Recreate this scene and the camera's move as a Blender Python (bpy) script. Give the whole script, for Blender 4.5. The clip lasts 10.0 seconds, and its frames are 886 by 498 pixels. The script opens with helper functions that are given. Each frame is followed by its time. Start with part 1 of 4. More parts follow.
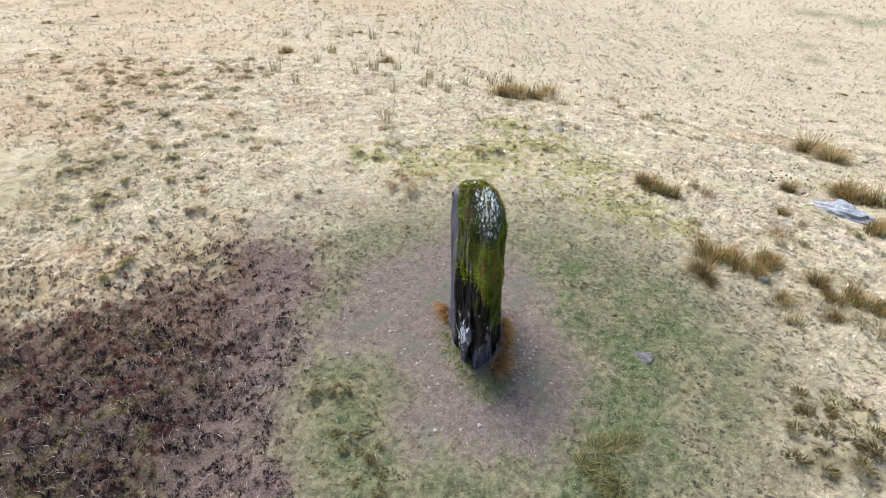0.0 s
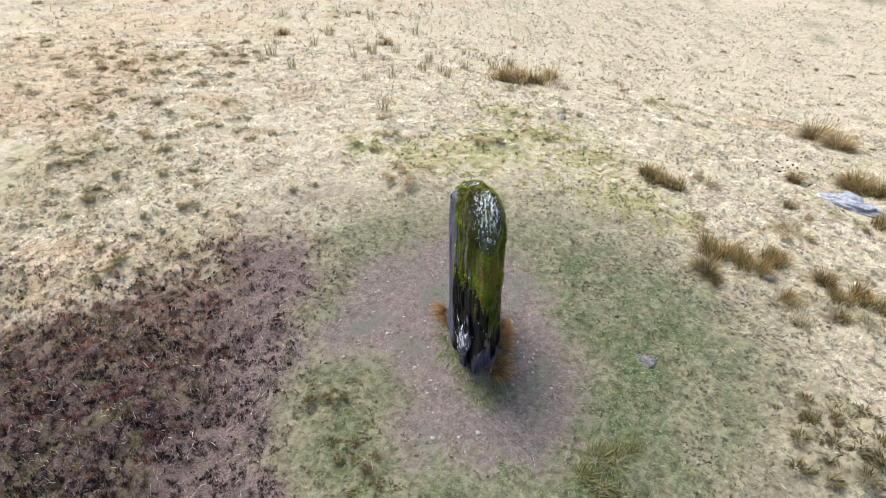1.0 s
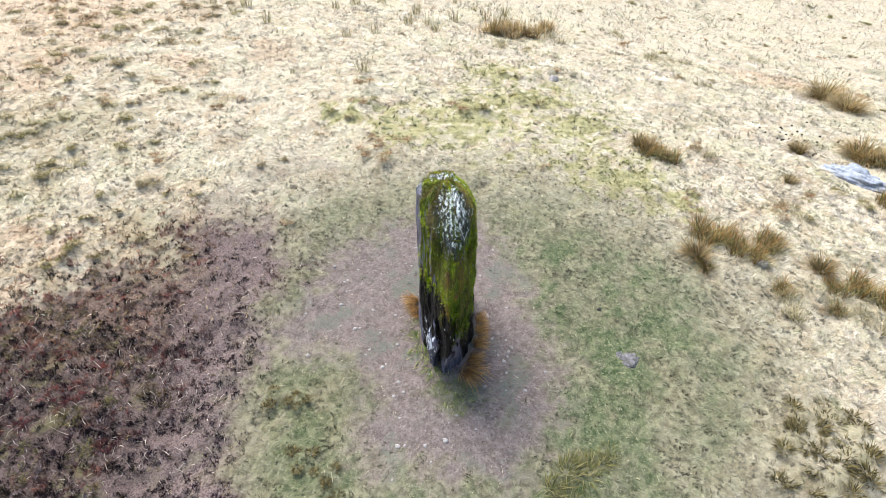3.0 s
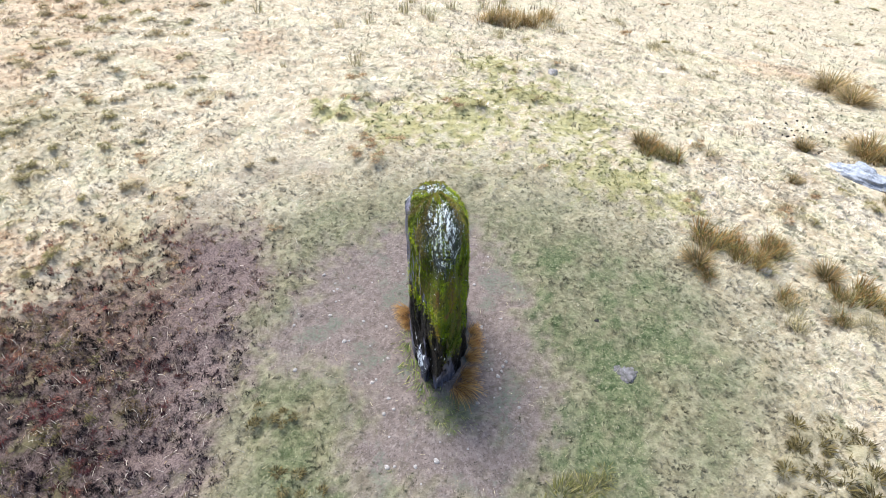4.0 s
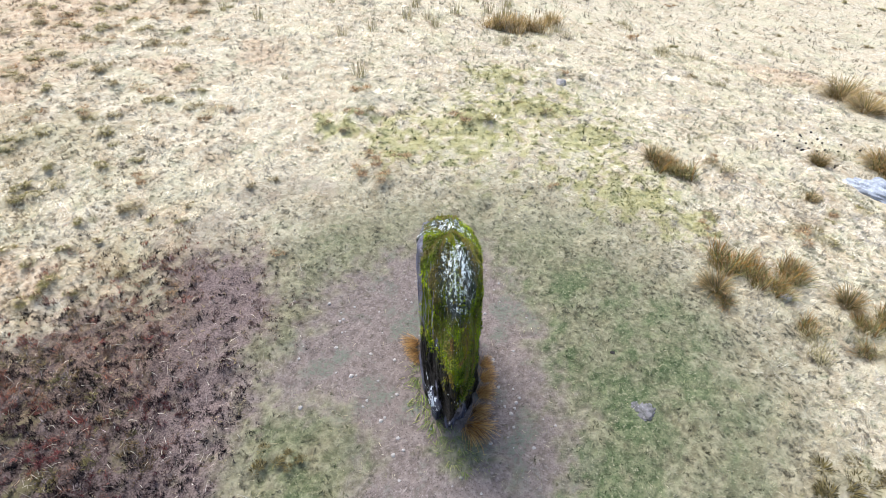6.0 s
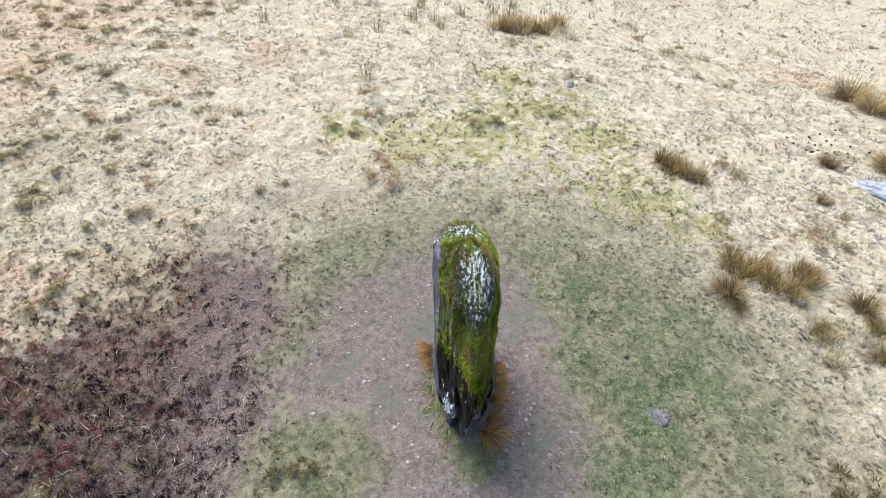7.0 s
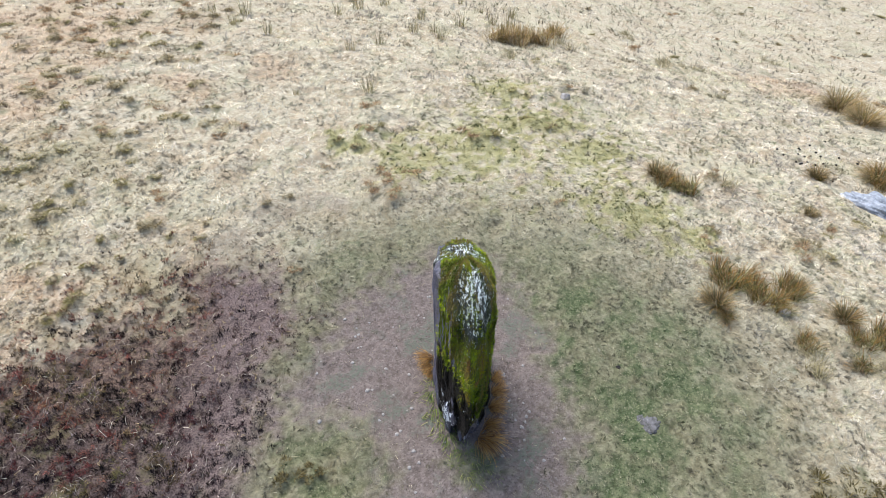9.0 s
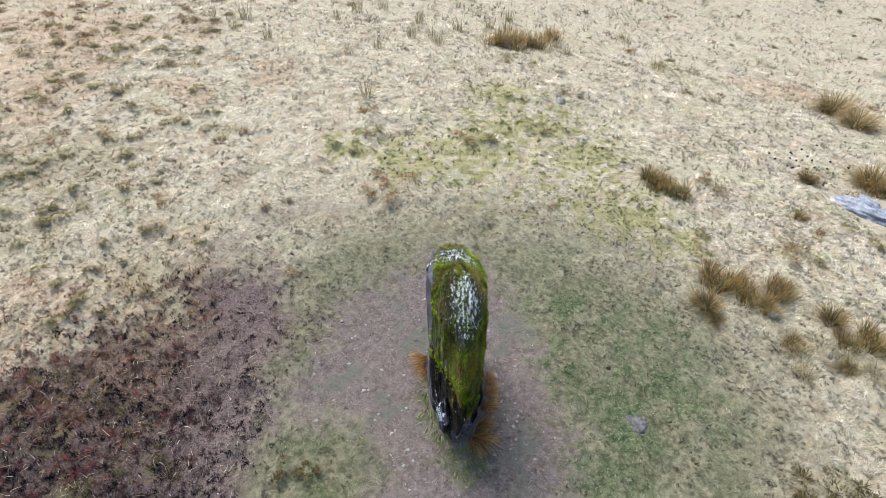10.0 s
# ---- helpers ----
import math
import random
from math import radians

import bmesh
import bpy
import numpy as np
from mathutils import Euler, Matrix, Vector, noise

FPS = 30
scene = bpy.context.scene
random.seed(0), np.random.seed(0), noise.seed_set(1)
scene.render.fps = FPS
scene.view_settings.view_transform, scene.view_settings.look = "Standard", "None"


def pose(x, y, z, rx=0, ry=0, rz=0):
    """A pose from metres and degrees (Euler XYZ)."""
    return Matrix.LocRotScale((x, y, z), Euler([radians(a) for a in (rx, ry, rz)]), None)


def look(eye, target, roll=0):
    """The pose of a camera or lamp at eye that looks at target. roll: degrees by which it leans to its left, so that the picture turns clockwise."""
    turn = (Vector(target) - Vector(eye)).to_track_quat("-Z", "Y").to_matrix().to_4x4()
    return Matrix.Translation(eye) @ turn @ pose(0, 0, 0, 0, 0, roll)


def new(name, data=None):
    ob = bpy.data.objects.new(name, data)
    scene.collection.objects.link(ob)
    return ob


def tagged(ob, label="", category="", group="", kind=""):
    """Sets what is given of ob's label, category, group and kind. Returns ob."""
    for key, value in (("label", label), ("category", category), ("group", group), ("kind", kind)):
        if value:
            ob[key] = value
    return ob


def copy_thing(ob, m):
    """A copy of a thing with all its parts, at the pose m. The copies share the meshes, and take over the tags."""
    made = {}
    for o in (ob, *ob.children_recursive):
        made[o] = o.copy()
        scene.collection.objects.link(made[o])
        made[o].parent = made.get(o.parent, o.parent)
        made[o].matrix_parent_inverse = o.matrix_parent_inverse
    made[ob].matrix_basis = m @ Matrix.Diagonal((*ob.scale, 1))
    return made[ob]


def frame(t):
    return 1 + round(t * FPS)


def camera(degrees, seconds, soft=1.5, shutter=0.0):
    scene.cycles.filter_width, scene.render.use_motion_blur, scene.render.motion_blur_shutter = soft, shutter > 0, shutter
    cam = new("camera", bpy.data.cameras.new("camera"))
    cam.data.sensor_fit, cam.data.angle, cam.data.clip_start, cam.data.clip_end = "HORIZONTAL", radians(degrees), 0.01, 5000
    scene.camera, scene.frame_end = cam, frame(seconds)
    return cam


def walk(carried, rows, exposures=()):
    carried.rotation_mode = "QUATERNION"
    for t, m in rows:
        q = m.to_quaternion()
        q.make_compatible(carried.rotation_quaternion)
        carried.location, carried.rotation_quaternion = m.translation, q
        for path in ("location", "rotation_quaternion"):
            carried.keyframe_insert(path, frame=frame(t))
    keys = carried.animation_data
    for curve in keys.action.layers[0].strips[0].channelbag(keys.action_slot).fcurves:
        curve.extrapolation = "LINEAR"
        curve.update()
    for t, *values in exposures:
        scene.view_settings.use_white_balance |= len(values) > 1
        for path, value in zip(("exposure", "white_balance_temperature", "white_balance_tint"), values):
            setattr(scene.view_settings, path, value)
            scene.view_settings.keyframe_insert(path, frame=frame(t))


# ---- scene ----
# Camera and its walk: a drone that rises and closes in on the stone, then backs off while climbing.
cam = camera(74.8, 10.0, soft=0.6)
ROWS = [
    (0.0, -0.616, -6.797, 6.319, 59.03, -0.26),
    (0.5, -0.638, -6.600, 6.417, 58.55, -0.28),
    (1.0, -0.576, -6.395, 6.499, 56.87, -0.19),
    (1.5, -0.453, -6.180, 6.566, 53.37, -0.06),
    (2.0, -0.308, -5.933, 6.637, 51.92, -0.09),
    (2.5, -0.201, -5.713, 6.680, 51.87, -0.08),
    (3.0, -0.107, -5.457, 6.719, 51.41, -0.05),
    (4.5, 0.031, -4.752, 6.889, 49.31, 0.00),
    (5.0, 0.017, -4.592, 6.953, 49.26, -0.02),
    (5.5, -0.051, -4.463, 7.009, 49.21, -0.05),
    (7.0, -0.348, -4.260, 7.025, 49.17, -0.16),
    (7.5, -0.417, -4.285, 7.112, 49.15, -0.15),
    (8.0, -0.428, -4.336, 7.230, 49.13, -0.18),
    (8.5, -0.388, -4.378, 7.336, 49.16, -0.17),
    (9.0, -0.343, -4.417, 7.460, 49.13, -0.16),
    (9.5, -0.296, -4.469, 7.567, 49.07, -0.13),
    (10.0, -0.247, -4.539, 7.662, 49.07, -0.09),
]
EXPOSURES = [(0.0, 1.34, 6230, 7), (1.0, 1.41, 6200, 7), (2.5, 1.66, 6100, 7), (4.5, 1.71, 5970, 7), (5.5, 1.65, 5930, 7), (7.0, 1.48, 5930, 7), (8.5, 1.34, 5930, 7), (10.0, 1.19, 5930, 7)]
walk(cam, [(t, pose(x, y, z, rx, 0, rz)) for t, x, y, z, rx, rz in ROWS], EXPOSURES)

# World and sun: bright thin overcast, the sun high ahead and to the left.
SUN_FROM = Vector((-0.30, 0.42, 1.0)).normalized()
world = bpy.data.worlds.new("sky")
scene.world = world
world.use_nodes = True
wn = world.node_tree
sky = wn.nodes.new("ShaderNodeTexSky")
sky.sky_type, sky.sun_disc = "NISHITA", False
sky.sun_elevation = math.asin(SUN_FROM.z)
sky.sun_rotation = math.atan2(SUN_FROM.x, SUN_FROM.y)
sky.air_density, sky.dust_density = 1.0, 3.0
bg = wn.nodes["Background"]
bg.inputs["Strength"].default_value = 0.12
wn.links.new(sky.outputs["Color"], bg.inputs["Color"])
sun = new("sun", bpy.data.lights.new("sun", "SUN"))
sun.data.energy, sun.data.angle, sun.data.color = 2.2, radians(32), (1.0, 0.97, 0.93)
sun.matrix_world = look(SUN_FROM * 40, (0, 0, 0))

# ---- numbers that shape the land ----
rng = np.random.default_rng(7)
LATTICE = rng.random((64, 256, 256))


def grain(x, y, size, layer=0):
    """Smooth value noise between 0 and 1, with bumps of the given size in metres."""
    x, y = np.asarray(x, float) / size + 37.3 * layer, np.asarray(y, float) / size + 91.7 * layer
    i, j = np.floor(x).astype(int), np.floor(y).astype(int)
    u, v = x - i, y - j
    u, v = u * u * (3 - 2 * u), v * v * (3 - 2 * v)
    a = LATTICE[layer % 64]
    i0, i1, j0, j1 = i % 256, (i + 1) % 256, j % 256, (j + 1) % 256
    return (a[i0, j0] * (1 - u) + a[i1, j0] * u) * (1 - v) + (a[i0, j1] * (1 - u) + a[i1, j1] * u) * v


def rough(x, y, size, layer=0, octaves=3):
    total, weight = 0, 0
    for k in range(octaves):
        total, weight = total + 0.55 ** k * grain(x, y, size / 2 ** k, layer + k), weight + 0.55 ** k
    return total / weight


def smooth(a, b, v):
    v = np.clip((v - a) / (b - a), 0, 1)
    return v * v * (3 - 2 * v)


def inside(outline, x, y):
    """Metres inside an outline; outside it is negative."""
    x, y = np.asarray(x, float), np.asarray(y, float)
    near, odd = np.full(x.shape, 1e9), np.zeros(x.shape, bool)
    for (ax, ay), (bx, by) in zip(outline, outline[1:] + outline[:1]):
        f = np.clip(((x - ax) * (bx - ax) + (y - ay) * (by - ay)) / ((bx - ax) ** 2 + (by - ay) ** 2), 0, 1)
        near = np.minimum(near, np.hypot(x - ax - f * (bx - ax), y - ay - f * (by - ay)))
        if ay != by:
            odd ^= ((ay > y) != (by > y)) & (x < (bx - ax) * (y - ay) / (by - ay) + ax)
    return np.where(odd, near, -near)


# Tussocks: x, y, size. The nearer ones stand at known places, the others are strewn over the slopes.
TUSSOCKS = [
    (-6.8, 9.97, 1.2), (-5.96, 10.54, 1.2), (-6.22, 8.74, 1.1), (-6.97, 10.91, 0.8), (-7.43, 10.05, 1.2), (-8.53, 11.74, 1.0), (-8.02, 11.77, 0.9), (-7.89, 10.98, 1.1),
    (-7.97, 8.41, 1.2), (-7.48, 7.78, 0.9), (-6.83, 7.76, 1.1), (-6.41, 7.16, 1.1), (-6.06, 7.22, 0.9), (-5.5, 7.04, 1.0), (-4.93, 7.09, 1.1), (-5.15, 6.82, 1.1),
    (-5.5, 7.71, 0.6), (-5.7, 7.64, 0.5), (-6.93, 6.51, 0.8), (-7.64, 6.65, 0.9), (-7.34, 6.5, 1.2), (-6.9, 6.0, 1.1), (-6.62, 5.65, 0.8), (-5.73, 4.68, 0.9),
]
TUSSOCKS += [
    (-6.05, 5.21, 0.7), (-6.56, 4.96, 0.9), (-5.73, 3.9, 1.1), (-8.96, 10.08, 1.3), (-8.5, 10.14, 1.2), (-9.78, 8.83, 1.1), (-8.54, 8.77, 0.8), (-9.22, 9.0, 1.0),
    (-10.02, 8.24, 1.1), (-10.23, 11.8, 1.2), (-9.41, 11.84, 1.1), (-11.14, 10.24, 1.2), (-10.99, 11.51, 0.9), (-10.13, 10.83, 1.1), (-8.99, 10.72, 1.0), (-9.2, 13.44, 1.2),
    (-9.9, 12.72, 1.1), (-11.7, 14.29, 1.2), (-8.13, 5.93, 1.2), (-8.39, 5.69, 1.0), (-8.56, 5.33, 1.2), (-8.73, 5.61, 1.0), (-7.22, 4.51, 1.1), (-7.53, 4.91, 0.8),
]
TUSSOCKS += [
    (-7.77, 4.28, 1.0), (-7.46, 4.15, 1.0), (-7.78, 4.0, 0.9), (-8.41, 4.77, 0.8), (-8.91, 5.12, 1.0), (-7.87, 3.45, 0.9), (-8.5, 4.21, 0.9), (-6.42, 3.51, 0.6), (-5.25, 3.69, 0.6),
    (-4.69, 3.64, 0.6), (-4.68, 4.02, 0.5), (-2.01, 7.94, 1.0), (-2.02, 7.07, 0.9), (-1.77, 7.18, 0.8), (-2.61, 6.68, 0.6), (-2.21, 6.45, 0.6), (-2.76, 5.73, 0.5), (-1.68, 5.03, 0.9),
    (-1.29, 4.83, 0.8), (-0.98, 5.51, 1.0), (-1.19, 5.77, 0.8), (-1.57, 5.54, 0.8), (-1.4, 5.25, 0.7), (-3.69, 4.52, 0.5), (-3.3, 4.75, 0.5), (0.3, 7.15, 1.1), (0.75, 7.1, 1.2), (1.75, 8.1, 1.1), (2.2, 7.9, 0.9),
]
TUSSOCKS += [
    (-6.84, 2.58, 0.8), (-6.38, 2.87, 0.6), (-5.97, 3.12, 0.5), (-5.36, 2.46, 0.8), (-6.34, 2.21, 0.9), (-7.31, 2.85, 0.7), (-5.93, 2.04, 0.6), (-6.67, 1.88, 0.8), (-6.41, 1.92, 0.6), (-4.43, 2.21, 0.7),
    (6.54, 3.94, 1.1), (7.05, 3.88, 1.1), (6.8, 4.15, 1.0), (7.54, 5.33, 0.8), (7.69, 4.89, 0.8), (7.39, 4.55, 0.6), (8.4, 5.04, 0.9), (4.97, 4.46, 0.8), (4.75, 4.2, 0.6), (5.79, 6.52, 0.8), (8.71, 4.57, 1.0),
    (4.78, -0.75, 1.17), (5.24, -0.67, 1.04), (5.37, -0.93, 1.17), (5.2, -1.3, 1.30), (4.8, -1.64, 1.30), (4.42, -1.59, 1.17), (4.45, -1.13, 1.17), (4.95, -1.1, 0.5), (-2.4, -0.45, 0.8), (-2.1, -0.5, 0.6),
]
TUSSOCKS += [(-1.9, -1.3, 0.8), (-1.6, -1.5, 0.7), (-1.5, -2.0, 0.9), (1.5, 9.7, 0.8), (1.9, 9.5, 0.7), (2.0, 5.0, 0.5), (-2.9, 2.9, 0.5), (2.55, 12.7, 1.0), (7.5, 12.5, 0.9), (8.6, 12.6, 0.9), (3.0, 10.3, 0.8)]
while len(TUSSOCKS) < 235:
    tx, ty = (rng.uniform(-15, -6), rng.uniform(4.5, 15)) if len(TUSSOCKS) < 175 else (rng.uniform(-22, 26), rng.uniform(8, 32))
    if (tx < -8.3 or tx > 6 or ty > 11 and tx < -5 or ty > 17) and -7.6 - 0.62 * (ty + 2.5) < tx < 6.6 + 0.68 * (ty + 2.5):
        TUSSOCKS.append((tx, ty, rng.uniform(0.5, 1.1) * (1 + 0.015 * ty)))


def tussocky(x, y):
    """How far a place lies within a tussock, from 0 to 1."""
    x, y = np.asarray(x, float), np.asarray(y, float)
    shape, x, y = x.shape, x.ravel(), y.ravel()
    total = np.zeros(x.shape)
    order = np.argsort(x)
    sx = x[order]
    for cx, cy, size in TUSSOCKS:
        r = 0.2 * size
        some = order[np.searchsorted(sx, cx - 2.5 * r):np.searchsorted(sx, cx + 2.5 * r)]
        total[some] = np.maximum(total[some], np.exp(-(((x[some] - cx) / r) ** 2 + ((y[some] - cy) / (0.75 * r)) ** 2)))
    return total.reshape(shape)


SOIL = [(-2.02, 2.4), (-2.3, 1.5), (-2.75, 0.6), (-2.3, 0.24), (-1.6, 0.15), (-1.35, -0.35), (-1.25, -1.2), (-0.75, -1.45), (-0.1, -1.55), (0.8, -1.45), (1.2, -0.75), (1.5, -0.1), (1.5, 0.8), (1.3, 1.8), (0.95, 2.8), (0.5, 3.4), (-0.45, 3.45), (-1.2, 3.1)]
HEATHER = [(-16, -6), (-9.5, 0.6), (-7.1, 1.05), (-6.1, 1.5), (-5.3, 1.7), (-4.75, 2.1), (-4.4, 3.1), (-3.6, 2.95), (-2.6, 2.1), (-2.5, 1.6), (-2.95, 1.4), (-3.0, 0.6), (-2.95, -0.1), (-2.8, -1.3), (-2.75, -6)]
TURF = [(-3.0, 1.4), (-2.3, 3.4), (-0.9, 4.2), (0.7, 4.9), (3.2, 4.1), (3.8, 2.5), (4.1, 1.3), (3.8, 0.0), (3.1, -1.2), (2.2, -2.6), (-2.2, -3.2), (-2.9, -1.2), (-2.9, 0.2)]


def blob(x, y, cx, cy, rx, ry):
    return np.exp(-((x - cx) / rx) ** 2 - ((y - cy) / ry) ** 2)


def cover(x, y):
    """What grows where: weights from 0 to 1 of bare soil, heather, turf, yellow moss, russet, olive and trodden grass."""
    warp = (rough(x, y, 0.8, 1) - 0.5) * 1.3 + (rough(x, y, 0.2, 5) - 0.5) * 0.5
    fine = (rough(x, y, 0.25, 9) - 0.5)
    speckle = rough(x, y, 0.12, 51, 3) - 0.5
    soil = smooth(-0.45, 0.45, inside(SOIL, x, y) + 0.6 * warp + 1.0 * speckle)
    foot_turf = smooth(0.3, 0.8, blob(x, y, 0.1, -0.38, 0.5, 0.32) + 1.0 * speckle)
    soil = soil * (1 - 0.75 * foot_turf)
    track = np.maximum(blob(x, y, -4.2, 3.6, 0.5, 0.5), np.maximum(blob(x, y, -3.5, 4.3, 0.6, 0.4), blob(x, y, -2.5, 4.7, 0.8, 0.35)))
    soil = np.maximum(soil, 0.35 * smooth(0.25, 0.9, track + 0.8 * fine))
    heather = smooth(-0.55, 0.45, inside(HEATHER, x, y) + 0.9 * warp + 1.2 * speckle)
    heather = np.maximum(heather, smooth(0.45, 0.75, blob(x, y, -2.9, -1.95, 0.6, 0.45) + 0.5 * fine))
    turf = smooth(-1.5, 1.5, inside(TURF, x, y) + 1.4 * warp + 2.0 * speckle) * (1 - soil) * (1 - heather)
    turf = turf * (0.9 + 0.1 * smooth(-0.8, 1.2, x + 0.8 * warp)) * (0.35 + 0.65 * smooth(0.33, 0.62, 0.6 * rough(x, y, 0.5, 37) + 0.4 * rough(x, y, 0.1, 55))) * (1 - 0.45 * smooth(2.2, 3.6, y))
    near_turf = np.maximum(blob(x, y, -2.45, 0.1, 0.55, 0.75), np.maximum(0.85 * blob(x, y, -1.9, -1.1, 0.7, 0.9), 0.6 * blob(x, y, -1.6, 3.2, 1.4, 0.5)))
    turf = np.maximum(turf, 0.7 * smooth(0.25, 0.9, near_turf + 2.4 * speckle + 0.4 * warp) * (1 - soil) * (1 - heather))
    yellow = 0
    for cx, cy, rx, ry in ((3.4, 5.0, 1.1, 1.0), (0.2, 6.5, 1.7, 0.8), (4.4, 4.2, 0.6, 0.6), (1.9, 8.2, 1.3, 0.9), (-0.9, 6.3, 0.9, 0.5), (-1.7, -0.7, 0.8, 0.8), (3.0, 7.0, 1.0, 0.8), (3.5, 4.8, 0.7, 0.6), (-2.4, 6.7, 0.6, 0.4), (-1.2, 5.7, 0.5, 0.6), (1.4, 10.0, 0.9, 0.7)):
        yellow = np.maximum(yellow, blob(x, y, cx, cy, 1.2 * rx, 1.2 * ry))
    yellow = np.maximum(yellow, 0.6 * blob(x, y, 1.8, 7.2, 3.2, 3.2))
    yellow = smooth(0.12, 0.4, yellow) * smooth(0.25, 0.9, yellow + 1.6 * fine + 2.2 * speckle + 0.3 * warp) * (1 - soil) * (1 - heather)
    russet = 0
    for cx, cy, rx, ry in ((-12.0, 12.0, 4.5, 5), (-11.5, 8.0, 3, 2.5), (-6.2, 8.8, 0.8, 0.7), (-12.5, 19, 6, 4), (11.8, 14.5, 2.0, 1.5), (-6.8, 2.4, 1.6, 0.5), (-5.0, 9.8, 1.0, 0.9), (-16, 27, 9, 6), (-6, 34, 8, 8), (-4.6, 3.0, 0.6, 0.4)):
        russet = np.maximum(russet, blob(x, y, cx, cy, rx, ry))
    russet = 0.55 * smooth(0.2, 1.1, russet + 1.5 * (rough(x, y, 0.9, 13) - 0.5)) * (1 - soil) * (1 - heather)
    fringe = smooth(-2.3, 0.2, inside(HEATHER, x, y) + 1.4 * (rough(x, y, 0.5, 7) - 0.5)) * smooth(-4.2, -5.2, x)
    russet = np.maximum(russet, 0.6 * fringe * smooth(0.4, 0.6, rough(x, y, 0.3, 10, 2)) * (1 - heather))
    russet = np.maximum(russet, 0.4 * smooth(0.25, 1.0, np.maximum(blob(x, y, -7.6, 1.9, 2.0, 0.6), blob(x, y, -5.6, 2.5, 1.0, 0.4)) + 1.3 * speckle) * (1 - heather))
    olive = 0
    for cx, cy, rx, ry in ((-8.4, 5.5, 2.4, 1.6), (-9.0, 3.6, 2.0, 0.9), (-6.2, 3.2, 1.4, 0.9), (-1.6, -1.9, 1.0, 0.7), (2.8, -0.3, 1.2, 1.0), (6.6, 4.1, 0.7, 0.5), (7.2, 1.6, 1.2, 0.8)):
        olive = np.maximum(olive, blob(x, y, cx, cy, rx, ry))
    olive = 0.45 * smooth(0.2, 1.1, olive + 1.8 * (rough(x, y, 0.6, 17) - 0.5)) * (1 - soil) * (1 - heather)
    olive = np.maximum(olive, 0.6 * fringe * smooth(0.42, 0.6, rough(x, y, 0.35, 12, 2)) * (1 - heather))
    hump = tussocky(x, y)
    ragged = smooth(0.25, 0.7, hump + 0.7 * speckle)
    olive = np.maximum(olive, 0.7 * ragged)
    worn = smooth(6.2, 2.8, np.hypot((x - 0.3) / 1.15, y - 0.2) + 1.5 * warp + 2.5 * speckle)
    sparse = np.clip(smooth(-4.7, -3.2, x + 0.6 * warp) + 0.25 * smooth(0.2, 2.0, y + 0.6 * warp), 0, 1)
    upper = smooth(-0.3, 1.5, y + 1.2 * warp - 0.12 * (x + 5)) * (1 - 0.7 * sparse)
    return soil, heather, turf, yellow, russet, olive, worn, hump, sparse, upper


def bare_land(x, y):
    """The broad lie of the land: a gentle rise that falls away to the right."""
    x, y = np.asarray(x, float), np.asarray(y, float)
    lx, ly, u, v = 6 * np.tanh(x / 60), 6 * np.tanh(y / 60), np.tanh(x / 12), np.tanh((y - 5) / 12)
    return 0.2702 - 0.7266 * lx + 0.7848 * ly - 0.4612 * u * u - 1.577 * u * v - 1.5363 * v * v - 1.1255 * v ** 3 - 0.5107 * u * u * v + 0.4271 * u * v * v


# Mounds and hollows with a place of their own: x, y, radius, height.
MOUNDS = [
    (0.55, 7.2, 0.55, 0.14), (-2.0, 7.75, 0.45, 0.1), (-1.95, 6.95, 0.4, 0.08), (1.9, 8.2, 0.6, 0.09), (-1.3, 5.1, 0.55, 0.12),
    (3.1, 10.3, 0.9, 0.12), (2.1, 9.9, 0.4, 0.1), (4.75, -1.2, 0.6, 0.09), (1.6, -1.75, 0.5, 0.08), (9.4, 6.0, 0.9, -0.06),
]


def land(x, y):
    """The height of the ground's surface."""
    x, y = np.asarray(x, float), np.asarray(y, float)
    soil, heather, turf, *_, hump, _, _ = cover(x, y)
    wild = (1 - soil) * (1 - 0.7 * turf)
    away = np.maximum(np.abs(x) - 9.2, y - 10.5)
    near, close = smooth(16, 5, away), smooth(4, 0, away)
    z = bare_land(x, y) + wild * 0.17 * (rough(x, y, 1.1, 21) - 0.5) * near + wild * 0.15 * (rough(x, y, 0.26, 25) - 0.5) * close + 0.3 * (1 - near) * (rough(x, y, 5.0, 23, 2) - 0.5)
    z = z + 0.035 * (rough(x, y, 0.5, 29) - 0.5) + heather * 0.09 * (rough(x, y, 0.22, 33) - 0.45) - 0.03 * soil + 0.085 * hump
    for cx, cy, r, h in MOUNDS:
        z = z + h * np.exp(-(((x - cx) ** 2 + (y - cy) ** 2) / (r * r)) ** 1.5)
    return z


